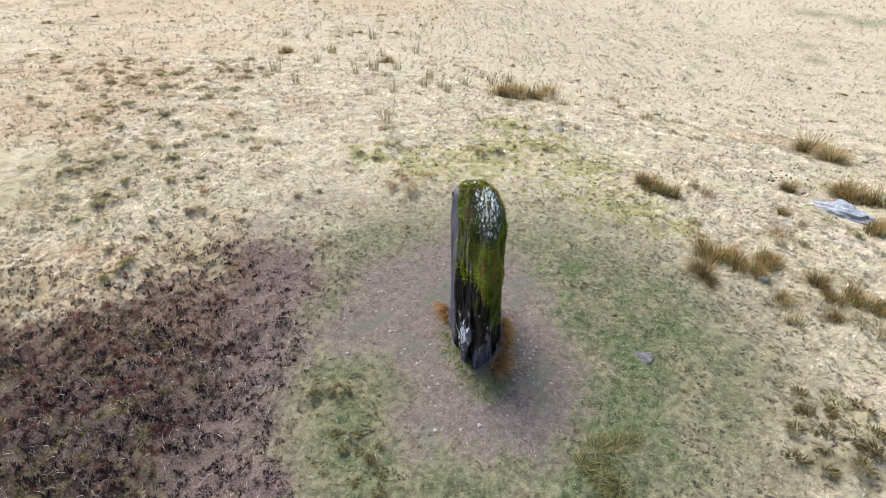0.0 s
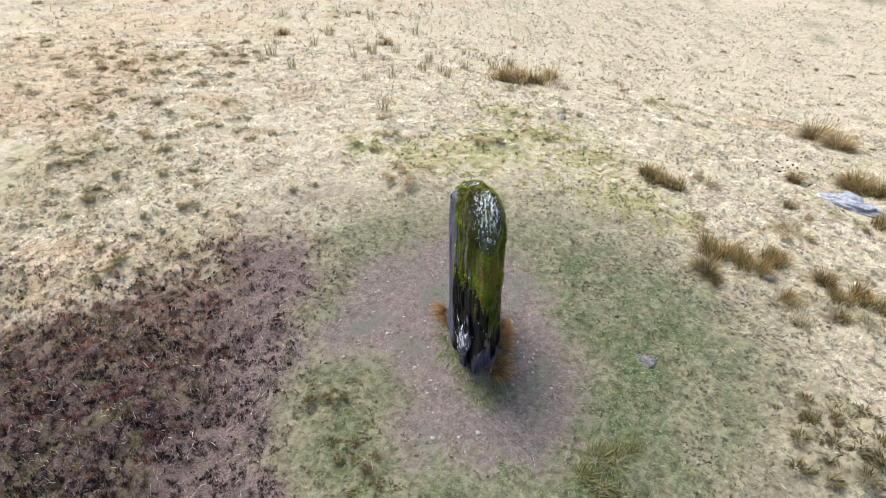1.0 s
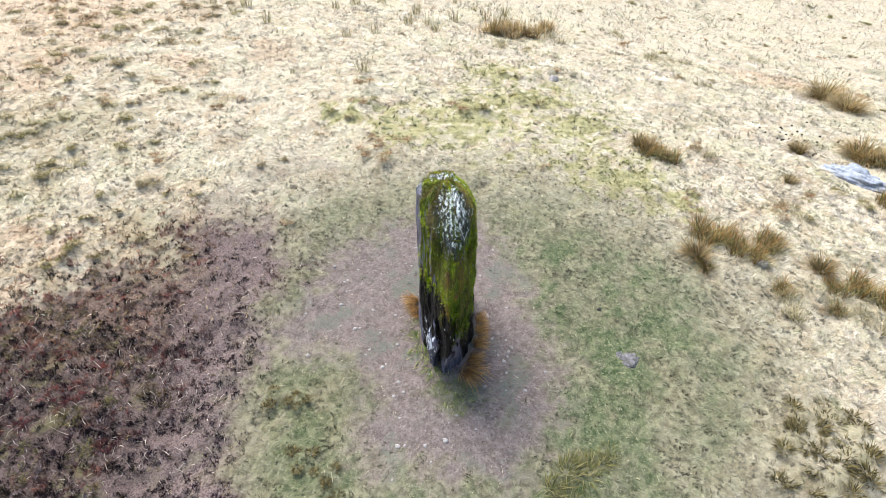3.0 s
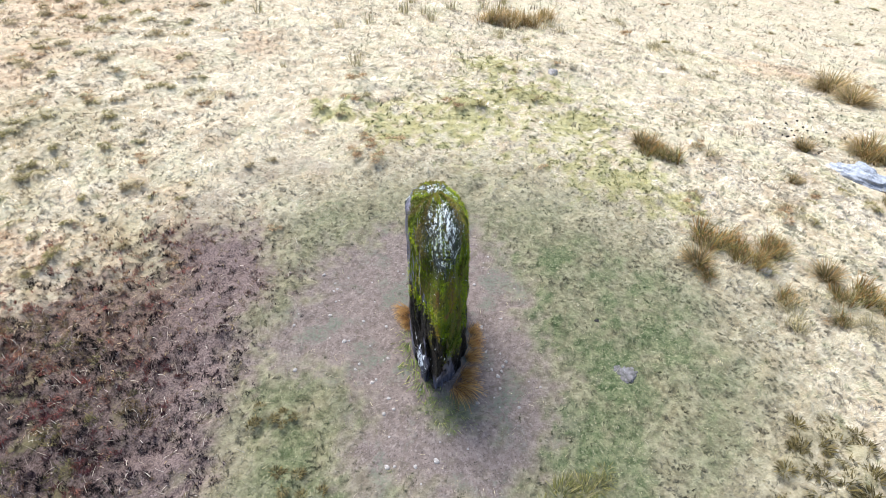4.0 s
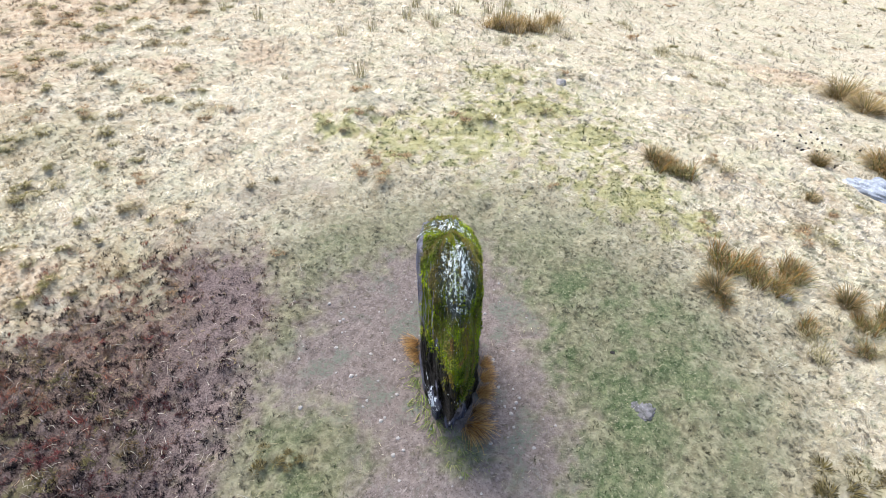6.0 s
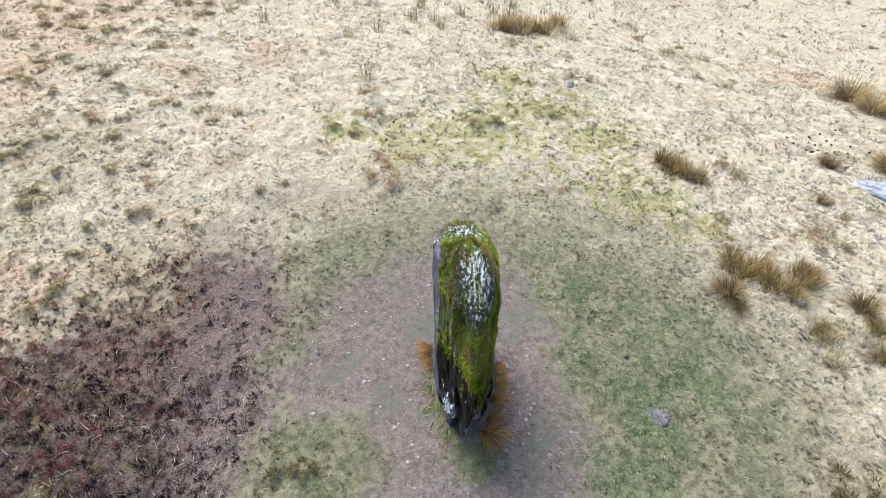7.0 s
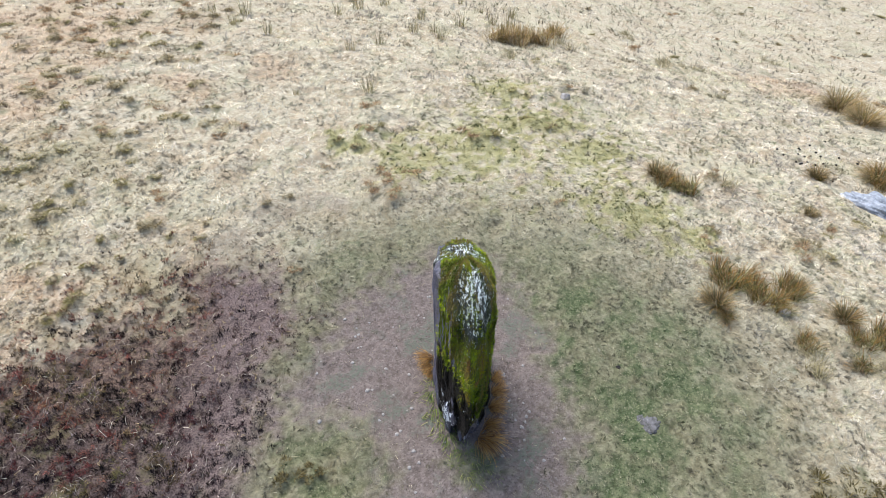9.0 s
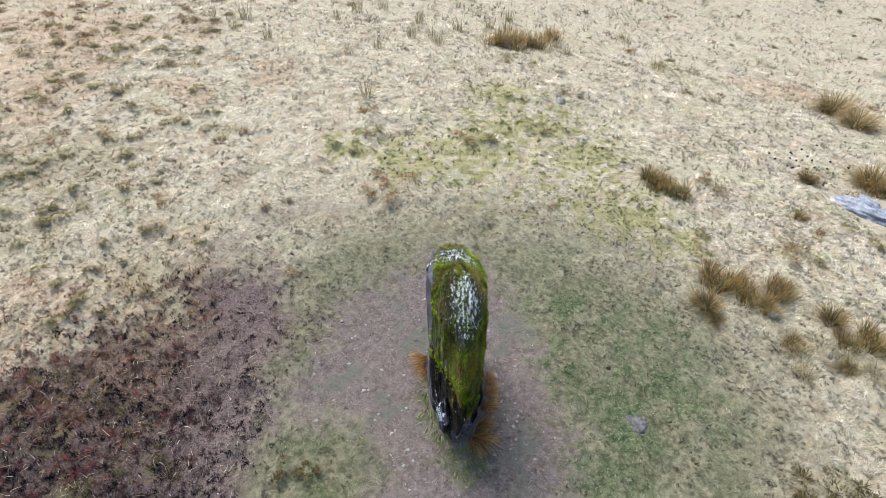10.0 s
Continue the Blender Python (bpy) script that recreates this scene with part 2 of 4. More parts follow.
# ---- materials ----
class Nodes:
    """A small helper to write node materials."""

    def __init__(self, name):
        self.mat = bpy.data.materials.new(name)
        self.mat.use_nodes = True
        self.tree = self.mat.node_tree
        self.bsdf = self.tree.nodes["Principled BSDF"]
        self.bsdf.inputs["Specular IOR Level"].default_value = 0.06

    def add(self, kind, **links):
        node = self.tree.nodes.new(kind)
        for key, value in links.items():
            self.put(node, key, value)
        return node

    def put(self, node, key, value):
        slot = node.inputs[int(key[1:])] if key[0] == "i" and key[1:].isdigit() else node.inputs[key]
        if isinstance(value, bpy.types.NodeSocket):
            self.tree.links.new(value, slot)
        else:
            slot.default_value = value

    def noise(self, where, scale, detail=4.0, roughness=0.6):
        return self.add("ShaderNodeTexNoise", Vector=where, Scale=scale, Detail=detail, Roughness=roughness).outputs["Fac"]

    def stretch(self, where, scale):
        node = self.add("ShaderNodeMapping", Vector=where)
        node.inputs["Scale"].default_value = scale
        return node.outputs["Vector"]

    def ramp(self, value, *stops):
        node = self.add("ShaderNodeValToRGB", Fac=value)
        while len(node.color_ramp.elements) < len(stops):
            node.color_ramp.elements.new(0.5)
        for e, (at, c) in zip(node.color_ramp.elements, stops):
            e.position, e.color = at, (*c, 1) if len(c) == 3 else c
        return node.outputs["Color"]

    def step(self, value, a, b):
        node = self.add("ShaderNodeMapRange", Value=value)
        node.inputs["From Min"].default_value, node.inputs["From Max"].default_value = a, b
        return node.outputs["Result"]

    def mix(self, f, a, b):
        node = self.tree.nodes.new("ShaderNodeMix")
        node.data_type = "RGBA"
        self.put(node, "i0", f)
        for k, c in (("i6", a), ("i7", b)):
            self.put(node, k, (*c, 1) if isinstance(c, tuple) and len(c) == 3 else c)
        return node.outputs[2]

    def math(self, op, a, b=0.0):
        node = self.tree.nodes.new("ShaderNodeMath")
        node.operation = op
        self.put(node, "i0", a), self.put(node, "i1", b)
        return node.outputs[0]

    def read(self, name, out="Fac"):
        node = self.tree.nodes.new("ShaderNodeAttribute")
        node.attribute_name = name
        return node.outputs[out]

    def place(self):
        return self.add("ShaderNodeTexCoord").outputs["Object"]

    def finish(self, colour, roughness=0.9, bump=None, depth=0.02, strength=0.6):
        self.put(self.bsdf, "Base Color", colour), self.put(self.bsdf, "Roughness", roughness)
        if bump is not None:
            node = self.add("ShaderNodeBump", Height=bump, Strength=strength, Distance=depth)
            self.put(self.bsdf, "Normal", node.outputs["Normal"])
        return self.mat


def ground_material():
    n = Nodes("moorland_ground")
    where = n.place()
    coarse, mid, fine = n.noise(where, 1.6, 5), n.noise(where, 9, 5, 0.65), n.noise(where, 45, 4, 0.7)
    flow = n.noise(n.stretch(where, (14, 42, 14)), 1.0, 5, 0.7)
    clot = n.noise(where, 22, 4, 0.65)
    straw = n.mix(n.step(mid, 0.35, 0.65), (0.25, 0.20, 0.13), (0.42, 0.365, 0.265))
    straw = n.mix(n.step(flow, 0.5, 0.7), straw, (0.50, 0.45, 0.34))
    straw = n.mix(n.step(clot, 0.42, 0.32), straw, (0.20, 0.155, 0.095))
    straw = n.mix(n.math("MULTIPLY", n.step(n.noise(where, 2.6, 4, 0.6), 0.5, 0.62), 0.7), straw, (0.27, 0.205, 0.13))
    straw = n.mix(n.math("MULTIPLY", n.step(n.noise(where, 0.8, 5, 0.65), 0.5, 0.62), 0.5), straw, (0.35, 0.32, 0.21))
    soil = n.mix(n.step(mid, 0.36, 0.62), (0.09, 0.070, 0.060), (0.155, 0.122, 0.106))
    soil = n.mix(n.step(clot, 0.52, 0.68), soil, (0.19, 0.155, 0.137))
    soil = n.mix(n.step(fine, 0.60, 0.72), soil, (0.25, 0.215, 0.195))
    soil = n.mix(n.step(fine, 0.44, 0.36), soil, (0.055, 0.043, 0.038))
    soil = n.mix(n.math("MULTIPLY", n.step(coarse, 0.52, 0.62), n.step(clot, 0.4, 0.55)), soil, (0.105, 0.107, 0.082))
    heather = n.mix(n.step(fine, 0.4, 0.6), (0.024, 0.016, 0.014), (0.085, 0.06, 0.05))
    heather = n.mix(n.step(clot, 0.52, 0.62), heather, (0.10, 0.073, 0.066))
    heather = n.mix(n.math("MULTIPLY", n.step(coarse, 0.52, 0.62), n.step(mid, 0.4, 0.55)), heather, (0.09, 0.075, 0.04))
    turf = n.mix(n.step(mid, 0.38, 0.6), (0.03, 0.045, 0.018), (0.10, 0.11, 0.055))
    turf = n.mix(n.step(clot, 0.55, 0.68), turf, (0.19, 0.18, 0.11))
    turf = n.mix(n.step(fine, 0.44, 0.36), turf, (0.026, 0.032, 0.015))
    heather = n.mix(n.math("MULTIPLY", n.read("upper"), n.step(mid, 0.38, 0.56)), heather, n.mix(n.step(fine, 0.42, 0.6), (0.07, 0.043, 0.03), (0.185, 0.125, 0.088)))
    heather = n.mix(n.math("MULTIPLY", n.read("sparse"), n.step(mid, 0.3, 0.5)), heather, n.mix(n.step(fine, 0.42, 0.58), (0.07, 0.05, 0.045), (0.165, 0.122, 0.108)))
    colour = n.mix(n.math("MULTIPLY", n.read("russet"), 0.7), straw, (0.33, 0.21, 0.125))
    colour = n.mix(n.math("MULTIPLY", n.read("olive"), 0.8), colour, (0.19, 0.155, 0.075))
    colour = n.mix(n.math("MULTIPLY", n.read("yellow"), 0.65), colour, (0.21, 0.195, 0.065))
    worn = n.mix(n.step(mid, 0.35, 0.65), (0.075, 0.064, 0.038), (0.19, 0.168, 0.105))
    colour = n.mix(n.math("MULTIPLY", n.read("worn"), 0.85), colour, worn)
    colour = n.mix(n.read("turf"), colour, turf)
    colour = n.mix(n.read("heather"), colour, heather)
    colour = n.mix(n.read("soil"), colour, soil)
    bump = n.math("ADD", n.math("MULTIPLY", mid, 0.6), n.math("ADD", n.math("MULTIPLY", clot, 0.5), n.math("MULTIPLY", fine, 0.3)))
    return n.finish(colour, 0.95, bump, 0.05, 0.8)


def blade_material(name, rough_value=0.75, through_light=0.25):
    n = Nodes(name)
    tint = n.read("tint", "Color")
    island = n.add("ShaderNodeNewGeometry").outputs["Random Per Island"]
    hue = n.add("ShaderNodeHueSaturation", Color=tint, Value=n.math("ADD", n.math("MULTIPLY", island, 0.6), 0.7), Saturation=n.math("ADD", n.math("MULTIPLY", island, 0.3), 0.85))
    n.finish(hue.outputs["Color"], rough_value)
    thin = n.add("ShaderNodeBsdfTranslucent", Color=hue.outputs["Color"])
    both = n.add("ShaderNodeMixShader", i0=through_light, i1=n.bsdf.outputs[0], i2=thin.outputs[0])
    n.tree.links.new(both.outputs[0], n.tree.nodes["Material Output"].inputs["Surface"])
    return n.mat


def stone_material():
    n = Nodes("mossy_slate")
    where = n.place()
    grainy = n.noise(n.stretch(where, (22, 22, 3.2)), 1.0, 6, 0.7)
    broad = n.noise(n.stretch(where, (5, 5, 1.5)), 1.0, 4, 0.6)
    fine = n.noise(n.stretch(where, (60, 60, 18)), 1.0, 5, 0.7)
    speck = n.noise(n.stretch(where, (34, 16, 15)), 1.0, 8, 0.8)
    slate = n.mix(n.step(grainy, 0.35, 0.65), (0.034, 0.032, 0.046), (0.14, 0.133, 0.172))
    slate = n.mix(n.step(broad, 0.55, 0.75), slate, (0.10, 0.085, 0.082))
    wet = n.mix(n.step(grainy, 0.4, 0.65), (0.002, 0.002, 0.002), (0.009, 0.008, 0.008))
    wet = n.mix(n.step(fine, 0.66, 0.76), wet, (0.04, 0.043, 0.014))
    moss = n.mix(n.step(fine, 0.3, 0.7), (0.026, 0.034, 0.004), (0.15, 0.19, 0.013))
    moss = n.mix(n.step(broad, 0.44, 0.62), moss, (0.11, 0.08, 0.026))
    moss = n.mix(n.step(n.math("ADD", n.read("rust"), n.math("MULTIPLY", n.math("SUBTRACT", grainy, 0.5), 1.6)), 0.42, 0.6), moss, n.mix(n.step(fine, 0.35, 0.65), (0.06, 0.036, 0.012), (0.19, 0.105, 0.035)))
    moss = n.mix(n.step(grainy, 0.60, 0.67), moss, (0.012, 0.012, 0.006))
    lichen = n.mix(n.step(fine, 0.35, 0.65), (0.46, 0.50, 0.49), (0.84, 0.87, 0.84))
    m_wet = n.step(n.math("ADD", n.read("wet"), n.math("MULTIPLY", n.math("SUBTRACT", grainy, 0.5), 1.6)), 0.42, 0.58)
    m_moss = n.step(n.math("ADD", n.read("moss"), n.math("MULTIPLY", n.math("SUBTRACT", grainy, 0.5), 1.5)), 0.42, 0.58)
    m_lich = n.step(n.math("ADD", n.read("lichen"), n.math("MULTIPLY", n.math("SUBTRACT", speck, 0.5), 5.8)), 0.92, 1.0)
    blot = n.noise(n.stretch(where, (20, 20, 9)), 1.0, 3, 0.5)
    m_spot = n.step(n.math("ADD", n.read("spots"), n.math("MULTIPLY", n.math("SUBTRACT", blot, 0.5), 4.5)), 0.98, 1.04)
    m_bare = n.step(n.math("ADD", n.read("lichen"), n.math("MULTIPLY", n.math("SUBTRACT", broad, 0.5), 1.0)), 0.35, 0.6)
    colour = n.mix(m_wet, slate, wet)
    colour = n.mix(m_moss, colour, moss)
    colour = n.mix(m_bare, colour, n.mix(n.step(grainy, 0.4, 0.6), (0.012, 0.014, 0.012), (0.06, 0.065, 0.055)))
    colour = n.mix(m_lich, colour, lichen)
    colour = n.mix(m_spot, colour, (0.70, 0.71, 0.72))
    rough_value = n.math("ADD", n.math("MULTIPLY", m_moss, 0.35), 0.5)
    bump = n.math("ADD", n.math("MULTIPLY", grainy, 0.8), n.math("MULTIPLY", fine, n.math("ADD", n.math("MULTIPLY", m_moss, 0.5), 0.2)))
    n.put(n.bsdf, "Specular IOR Level", 0.16)
    return n.finish(colour, rough_value, bump, 0.05, 1.0)


def rock_material(name, dark, light, spots=(0.55, 0.56, 0.55)):
    n = Nodes(name)
    where = n.place()
    a, b = n.noise(where, 9, 5, 0.65), n.noise(where, 40, 4, 0.7)
    colour = n.mix(n.step(a, 0.35, 0.65), dark, light)
    colour = n.mix(n.step(b, 0.58, 0.7), colour, spots)
    return n.finish(colour, 0.7, n.math("ADD", a, n.math("MULTIPLY", b, 0.4)), 0.02, 0.6)


GROUND, STONE = ground_material(), stone_material()
GRASS, HEATH, RUSH = blade_material("dry_grass", 0.75, 0.48), blade_material("heather_twigs", 0.85, 0.1), blade_material("rush_stems", 0.6, 0.15)
SLAB = rock_material("grey_slab", (0.13, 0.136, 0.15), (0.30, 0.31, 0.335), (0.72, 0.73, 0.73))
PEBBLE = rock_material("pale_pebble", (0.19, 0.17, 0.152), (0.32, 0.29, 0.265))
PEAT = rock_material("black_peat", (0.012, 0.011, 0.01), (0.03, 0.027, 0.024), (0.05, 0.045, 0.04))


def mesh_from(name, verts, faces, material, smooth_faces=True):
    me = bpy.data.meshes.new(name)
    me.from_pydata(verts, [], faces)
    me.materials.append(material)
    if smooth_faces:
        me.polygons.foreach_set("use_smooth", [True] * len(me.polygons))
    me.update()
    return me


def floats(me, name, values):
    me.attributes.new(name, "FLOAT", "POINT").data.foreach_set("value", np.asarray(values, np.float32))


# ---- the ground: one sheet to the horizon ----
def steps_out(a, b, fine, far, growth):
    mid = np.arange(a, b + fine / 2, fine)
    out, step = [], fine
    while not out or out[-1] < far:
        step *= growth
        out.append((out[-1] if out else 0) + step)
    out = np.array(out)
    return np.r_[(a - out)[::-1], mid, b + out]


def build_ground():
    xs, ys = steps_out(-9, 9.5, 0.073, 2500, 1.08), steps_out(-3.0, 10.5, 0.073, 2500, 1.08)
    gx, gy = np.meshgrid(xs, ys)
    x, y = gx.ravel(), gy.ravel()
    me = bpy.data.meshes.new("ground")
    nx, ny = len(xs), len(ys)
    idx = np.arange(nx * ny).reshape(ny, nx)
    quads = np.stack([idx[:-1, :-1], idx[:-1, 1:], idx[1:, 1:], idx[1:, :-1]], -1).reshape(-1, 4)
    me.vertices.add(nx * ny)
    me.vertices.foreach_set("co", np.stack([x, y, land(x, y)], -1).ravel().astype(np.float32))
    me.loops.add(quads.size)
    me.loops.foreach_set("vertex_index", quads.ravel().astype(np.int32))
    me.polygons.add(len(quads))
    me.polygons.foreach_set("loop_start", np.arange(0, quads.size, 4, dtype=np.int32))
    me.polygons.foreach_set("use_smooth", np.ones(len(quads), bool))
    me.update(calc_edges=True)
    for name, w in zip(("soil", "heather", "turf", "yellow", "russet", "olive", "worn", "hump", "sparse", "upper"), cover(x, y)):
        floats(me, name, w)
    me.materials.append(GROUND)
    return tagged(new("ground", me), "moorland ground of straw grass, worn soil and heather", "ground", kind="structure")


build_ground()


# ---- blades: grass, stems and twigs as thin curved strips ----
def strips(name, root, way, length, rise, droop, width, tint, material, segments=2, tip=0.15, tips=None):
    """One mesh of tapered strips. way: heading of each in radians; rise: the slope at which it starts; droop: how far it has turned over at its tip (radians)."""
    k = len(root)
    flat = np.stack([np.cos(way), np.sin(way), 0 * way], -1)
    side = np.stack([-np.sin(way), np.cos(way), 0 * way], -1)
    rows, at = [], root.copy()
    for s in range(segments + 1):
        f = s / segments
        w = (width * (1 - (1 - tip) * f ** 1.5))[:, None] * side * 0.5
        rows += [at - w, at + w]
        a = rise - droop * (s + 0.5) / segments
        at = at + (length / segments)[:, None] * (np.cos(a)[:, None] * flat + np.sin(a)[:, None] * np.array([0, 0, 1.0]))
    co = np.stack(rows, 1)
    per = 2 * (segments + 1)
    quad = np.array([[2 * s, 2 * s + 1, 2 * s + 3, 2 * s + 2] for s in range(segments)])
    faces = (np.arange(k)[:, None, None] * per + quad[None]).reshape(-1, 4)
    me = bpy.data.meshes.new(name)
    me.vertices.add(k * per)
    me.vertices.foreach_set("co", co.reshape(-1).astype(np.float32))
    me.loops.add(faces.size)
    me.loops.foreach_set("vertex_index", faces.ravel().astype(np.int32))
    me.polygons.add(len(faces))
    me.polygons.foreach_set("loop_start", np.arange(0, faces.size, 4, dtype=np.int32))
    me.polygons.foreach_set("use_smooth", np.ones(len(faces), bool))
    me.update(calc_edges=True)
    rgba = np.ones((k, per, 4), np.float32)
    rgba[..., :3] = tint[:, None]
    if tips is not None:
        fade = np.repeat(np.linspace(0, 1, segments + 1), 2)[None, :, None] ** 1.5
        rgba[..., :3] = tint[:, None] * (1 - fade) + tips[:, None] * fade
    me.attributes.new("tint", "FLOAT_COLOR", "POINT").data.foreach_set("color", rgba.ravel())
    me.materials.append(material)
    return me


def blend(a, b, f):
    return np.asarray(a) * (1 - f[:, None]) + np.asarray(b) * f[:, None]


def stone_clear(x, y):
    """True where the standing stone leaves the ground free."""
    return ((x + 0.03) / 0.47) ** 2 + ((y - 0.85) / 1.02) ** 2 > 1


def scattered(x0, x1, y0, y1, density):
    k = int((x1 - x0) * (y1 - y0) * density)
    x, y = rng.uniform(x0, x1, k), rng.uniform(y0, y1, k)
    keep = stone_clear(x, y)
    return x[keep], y[keep]


def in_view(x, y, margin=1.0):
    """The wedge of land that the walk overlooks."""
    return (x > -6.6 - 0.62 * (y + 2.5) - margin) & (x < 5.6 + 0.68 * (y + 2.5) + margin)


def wisp(index, blades, spread, way):
    """Spreads each wisp into blades that lie close together and point much the same way: indices, offsets and headings."""
    which = np.repeat(index, blades)
    k = len(which)
    along, across = rng.normal(0, spread, k), rng.normal(0, 0.4 * spread, k)
    c, s = np.cos(way[which]), np.sin(way[which])
    return which, along * c - across * s, along * s + across * c, way[which] + rng.normal(0, 0.32, k)


def grass_cover(name, box, density, blades, size, label, segments=2):
    """Grass in wisps; density is the number of wisps on a square metre."""
    x, y = scattered(*box, density)
    keep = in_view(x, y)
    x, y = x[keep], y[keep]
    soil, heather, turf, yellow, russet, olive, worn, hump, _, upper = cover(x, y)
    thick = rough(x, y, 0.35, 41)
    keep = rng.random(len(x)) < (1 - 0.88 * soil) * (1 - (0.95 - 0.45 * upper) * heather) * (1 - 0.5 * smooth(0.3, 0.7, hump)) * (0.55 + 0.8 * thick)
    x, y = x[keep], y[keep]
    soil, heather, turf, yellow, russet, olive, worn = (w[keep] for w in (soil, heather, turf, yellow, russet, olive, worn))
    k = len(x)
    far = np.clip(size / 0.085, 1, 3)
    knots = 0.6 * rough(x, y, 0.2 * far, 45, 2) + 0.4 * rough(x, y, 0.9 * far, 47, 2)
    pale = np.clip(smooth(0.30, 0.56, knots) + rng.normal(0, 0.2, k), 0, 1)
    tint = blend((0.40, 0.32, 0.215), (0.82, 0.745, 0.605), pale)
    clump = smooth(0.55, 0.68, rough(x, y, 0.6 * far, 49, 3))
    tint = blend(tint, (0.28, 0.22, 0.135), 0.45 * clump)
    tint = blend(tint, (0.50, 0.44, 0.385), 0.55 * smooth(0.42, 0.62, rough(x, y, 0.7 * far, 30, 3)))
    tint = blend(tint, (0.40, 0.385, 0.23), 0.6 * smooth(0.46, 0.62, rough(x, y, 0.5 * far, 34, 3)) * (0.4 + 0.6 * smooth(-4, 0, x)))
    tint = blend(tint, (0.27, 0.20, 0.125), 0.75 * smooth(0.5, 0.62, rough(x, y, 0.3 * far, 36, 2)) * (0.35 + 0.65 * smooth(-3.5, -6.5, x) + 0.4 * smooth(11, 17, y)).clip(0, 1))
    tint = blend(tint, blend((0.24, 0.125, 0.07), (0.54, 0.36, 0.225), rng.random(k)), 0.85 * russet)
    tint = blend(tint, blend((0.17, 0.135, 0.06), (0.36, 0.295, 0.16), rng.random(k)), 0.85 * olive)
    moss = blend((0.09, 0.095, 0.026), (0.41, 0.37, 0.165), smooth(0.36, 0.54, rough(x, y, 0.13, 27, 2)) * rng.uniform(0.5, 1.0, k))
    tint = blend(tint, moss, 0.95 * yellow)
    tint = blend(tint, blend((0.12, 0.105, 0.06), (0.34, 0.30, 0.205), rng.random(k) ** 1.2), 0.8 * worn)
    green = np.clip(turf * 1.1 + rng.normal(0, 0.25, k) * turf, 0, 1)
    tint = blend(tint, blend((0.038, 0.066, 0.022), (0.27, 0.275, 0.155), rng.random(k) ** 1.5), 0.92 * green)
    tint = tint * (1 - (0.4 * (turf + worn).clip(0, 1) * smooth(0.45, 0.6, rough(x, y, 0.3, 59, 3))))[:, None]
    tint = blend(tint, blend((0.07, 0.07, 0.045), (0.24, 0.205, 0.15), rng.random(k)), 0.75 * soil)
    tint = blend(tint, blend((0.10, 0.062, 0.035), (0.36, 0.27, 0.15), rng.random(k) ** 1.3), 0.85 * heather)
    tint = tint * (0.78 + 0.36 * smooth(0.38, 0.62, rough(x, y, 0.085 * far, 63, 2)))[:, None] * np.where(rng.random((k, 1)) < (0.1 if size > 0.15 else 0.04), 0.6, 1.0)
    tint = tint * (0.58 + 0.60 * smooth(0.43, 0.55, rough(x, y, 0.26 * far, 38, 2)))[:, None] if size > 0.1 else tint * (0.60 + 0.56 * smooth(0.43, 0.55, rough(x, y, 0.26, 38, 2)))[:, None]
    tint = tint * (1 - 0.2 * smooth(14, 26, y))[:, None]
    way = rough(x, y, 0.9, 53) * 9 + rough(x, y, 0.22, 57) * 6 + rng.normal(0, 0.8, k)
    short = (1 - 0.55 * turf - 0.35 * soil) * (0.6 + 0.3 * smooth(4.0, 8, np.hypot(x, y - 0.8)))
    reach, lift = size * rng.uniform(0.7, 1.5, k) * short, rng.uniform(0.35, 1.15, k)
    which, ox, oy, way = wisp(np.arange(k), blades, 0.22 * size, way)
    bx, by, m = x[which] + ox, y[which] + oy, len(which)
    me = strips(name, np.stack([bx, by, land(bx, by) - 0.006], -1), way, reach[which] * rng.uniform(0.6, 1.15, m), lift[which] + rng.normal(0, 0.15, m), rng.uniform(0.5, 1.7, m), 0.105 * size * rng.uniform(0.5, 1.3, m), tint[which] * rng.uniform(0.78, 1.18, (m, 1)) * (0.93 if size > 0.15 else 1.0), GRASS, segments=segments)
    return tagged(new(name, me), label, "grass", kind="stuff")


grass_cover("matted_grass", (-9.5, 9.0, -3.0, 6.0), 305, 7, 0.085, "pale matted moor grass with short green turf round the stone")
grass_cover("moor_grass", (-16, 17, 6.0, 16), 125, 8, 0.115, "pale tufted moor grass on the open slope", 1)
grass_cover("far_grass", (-30, 48, 16, 46), 25, 5, 0.2, "bleached moor grass on the far slope", 1)
grass_cover("distant_grass", (-48, 70, 46, 85), 4, 4, 0.4, "bleached grass in the distance", 1)


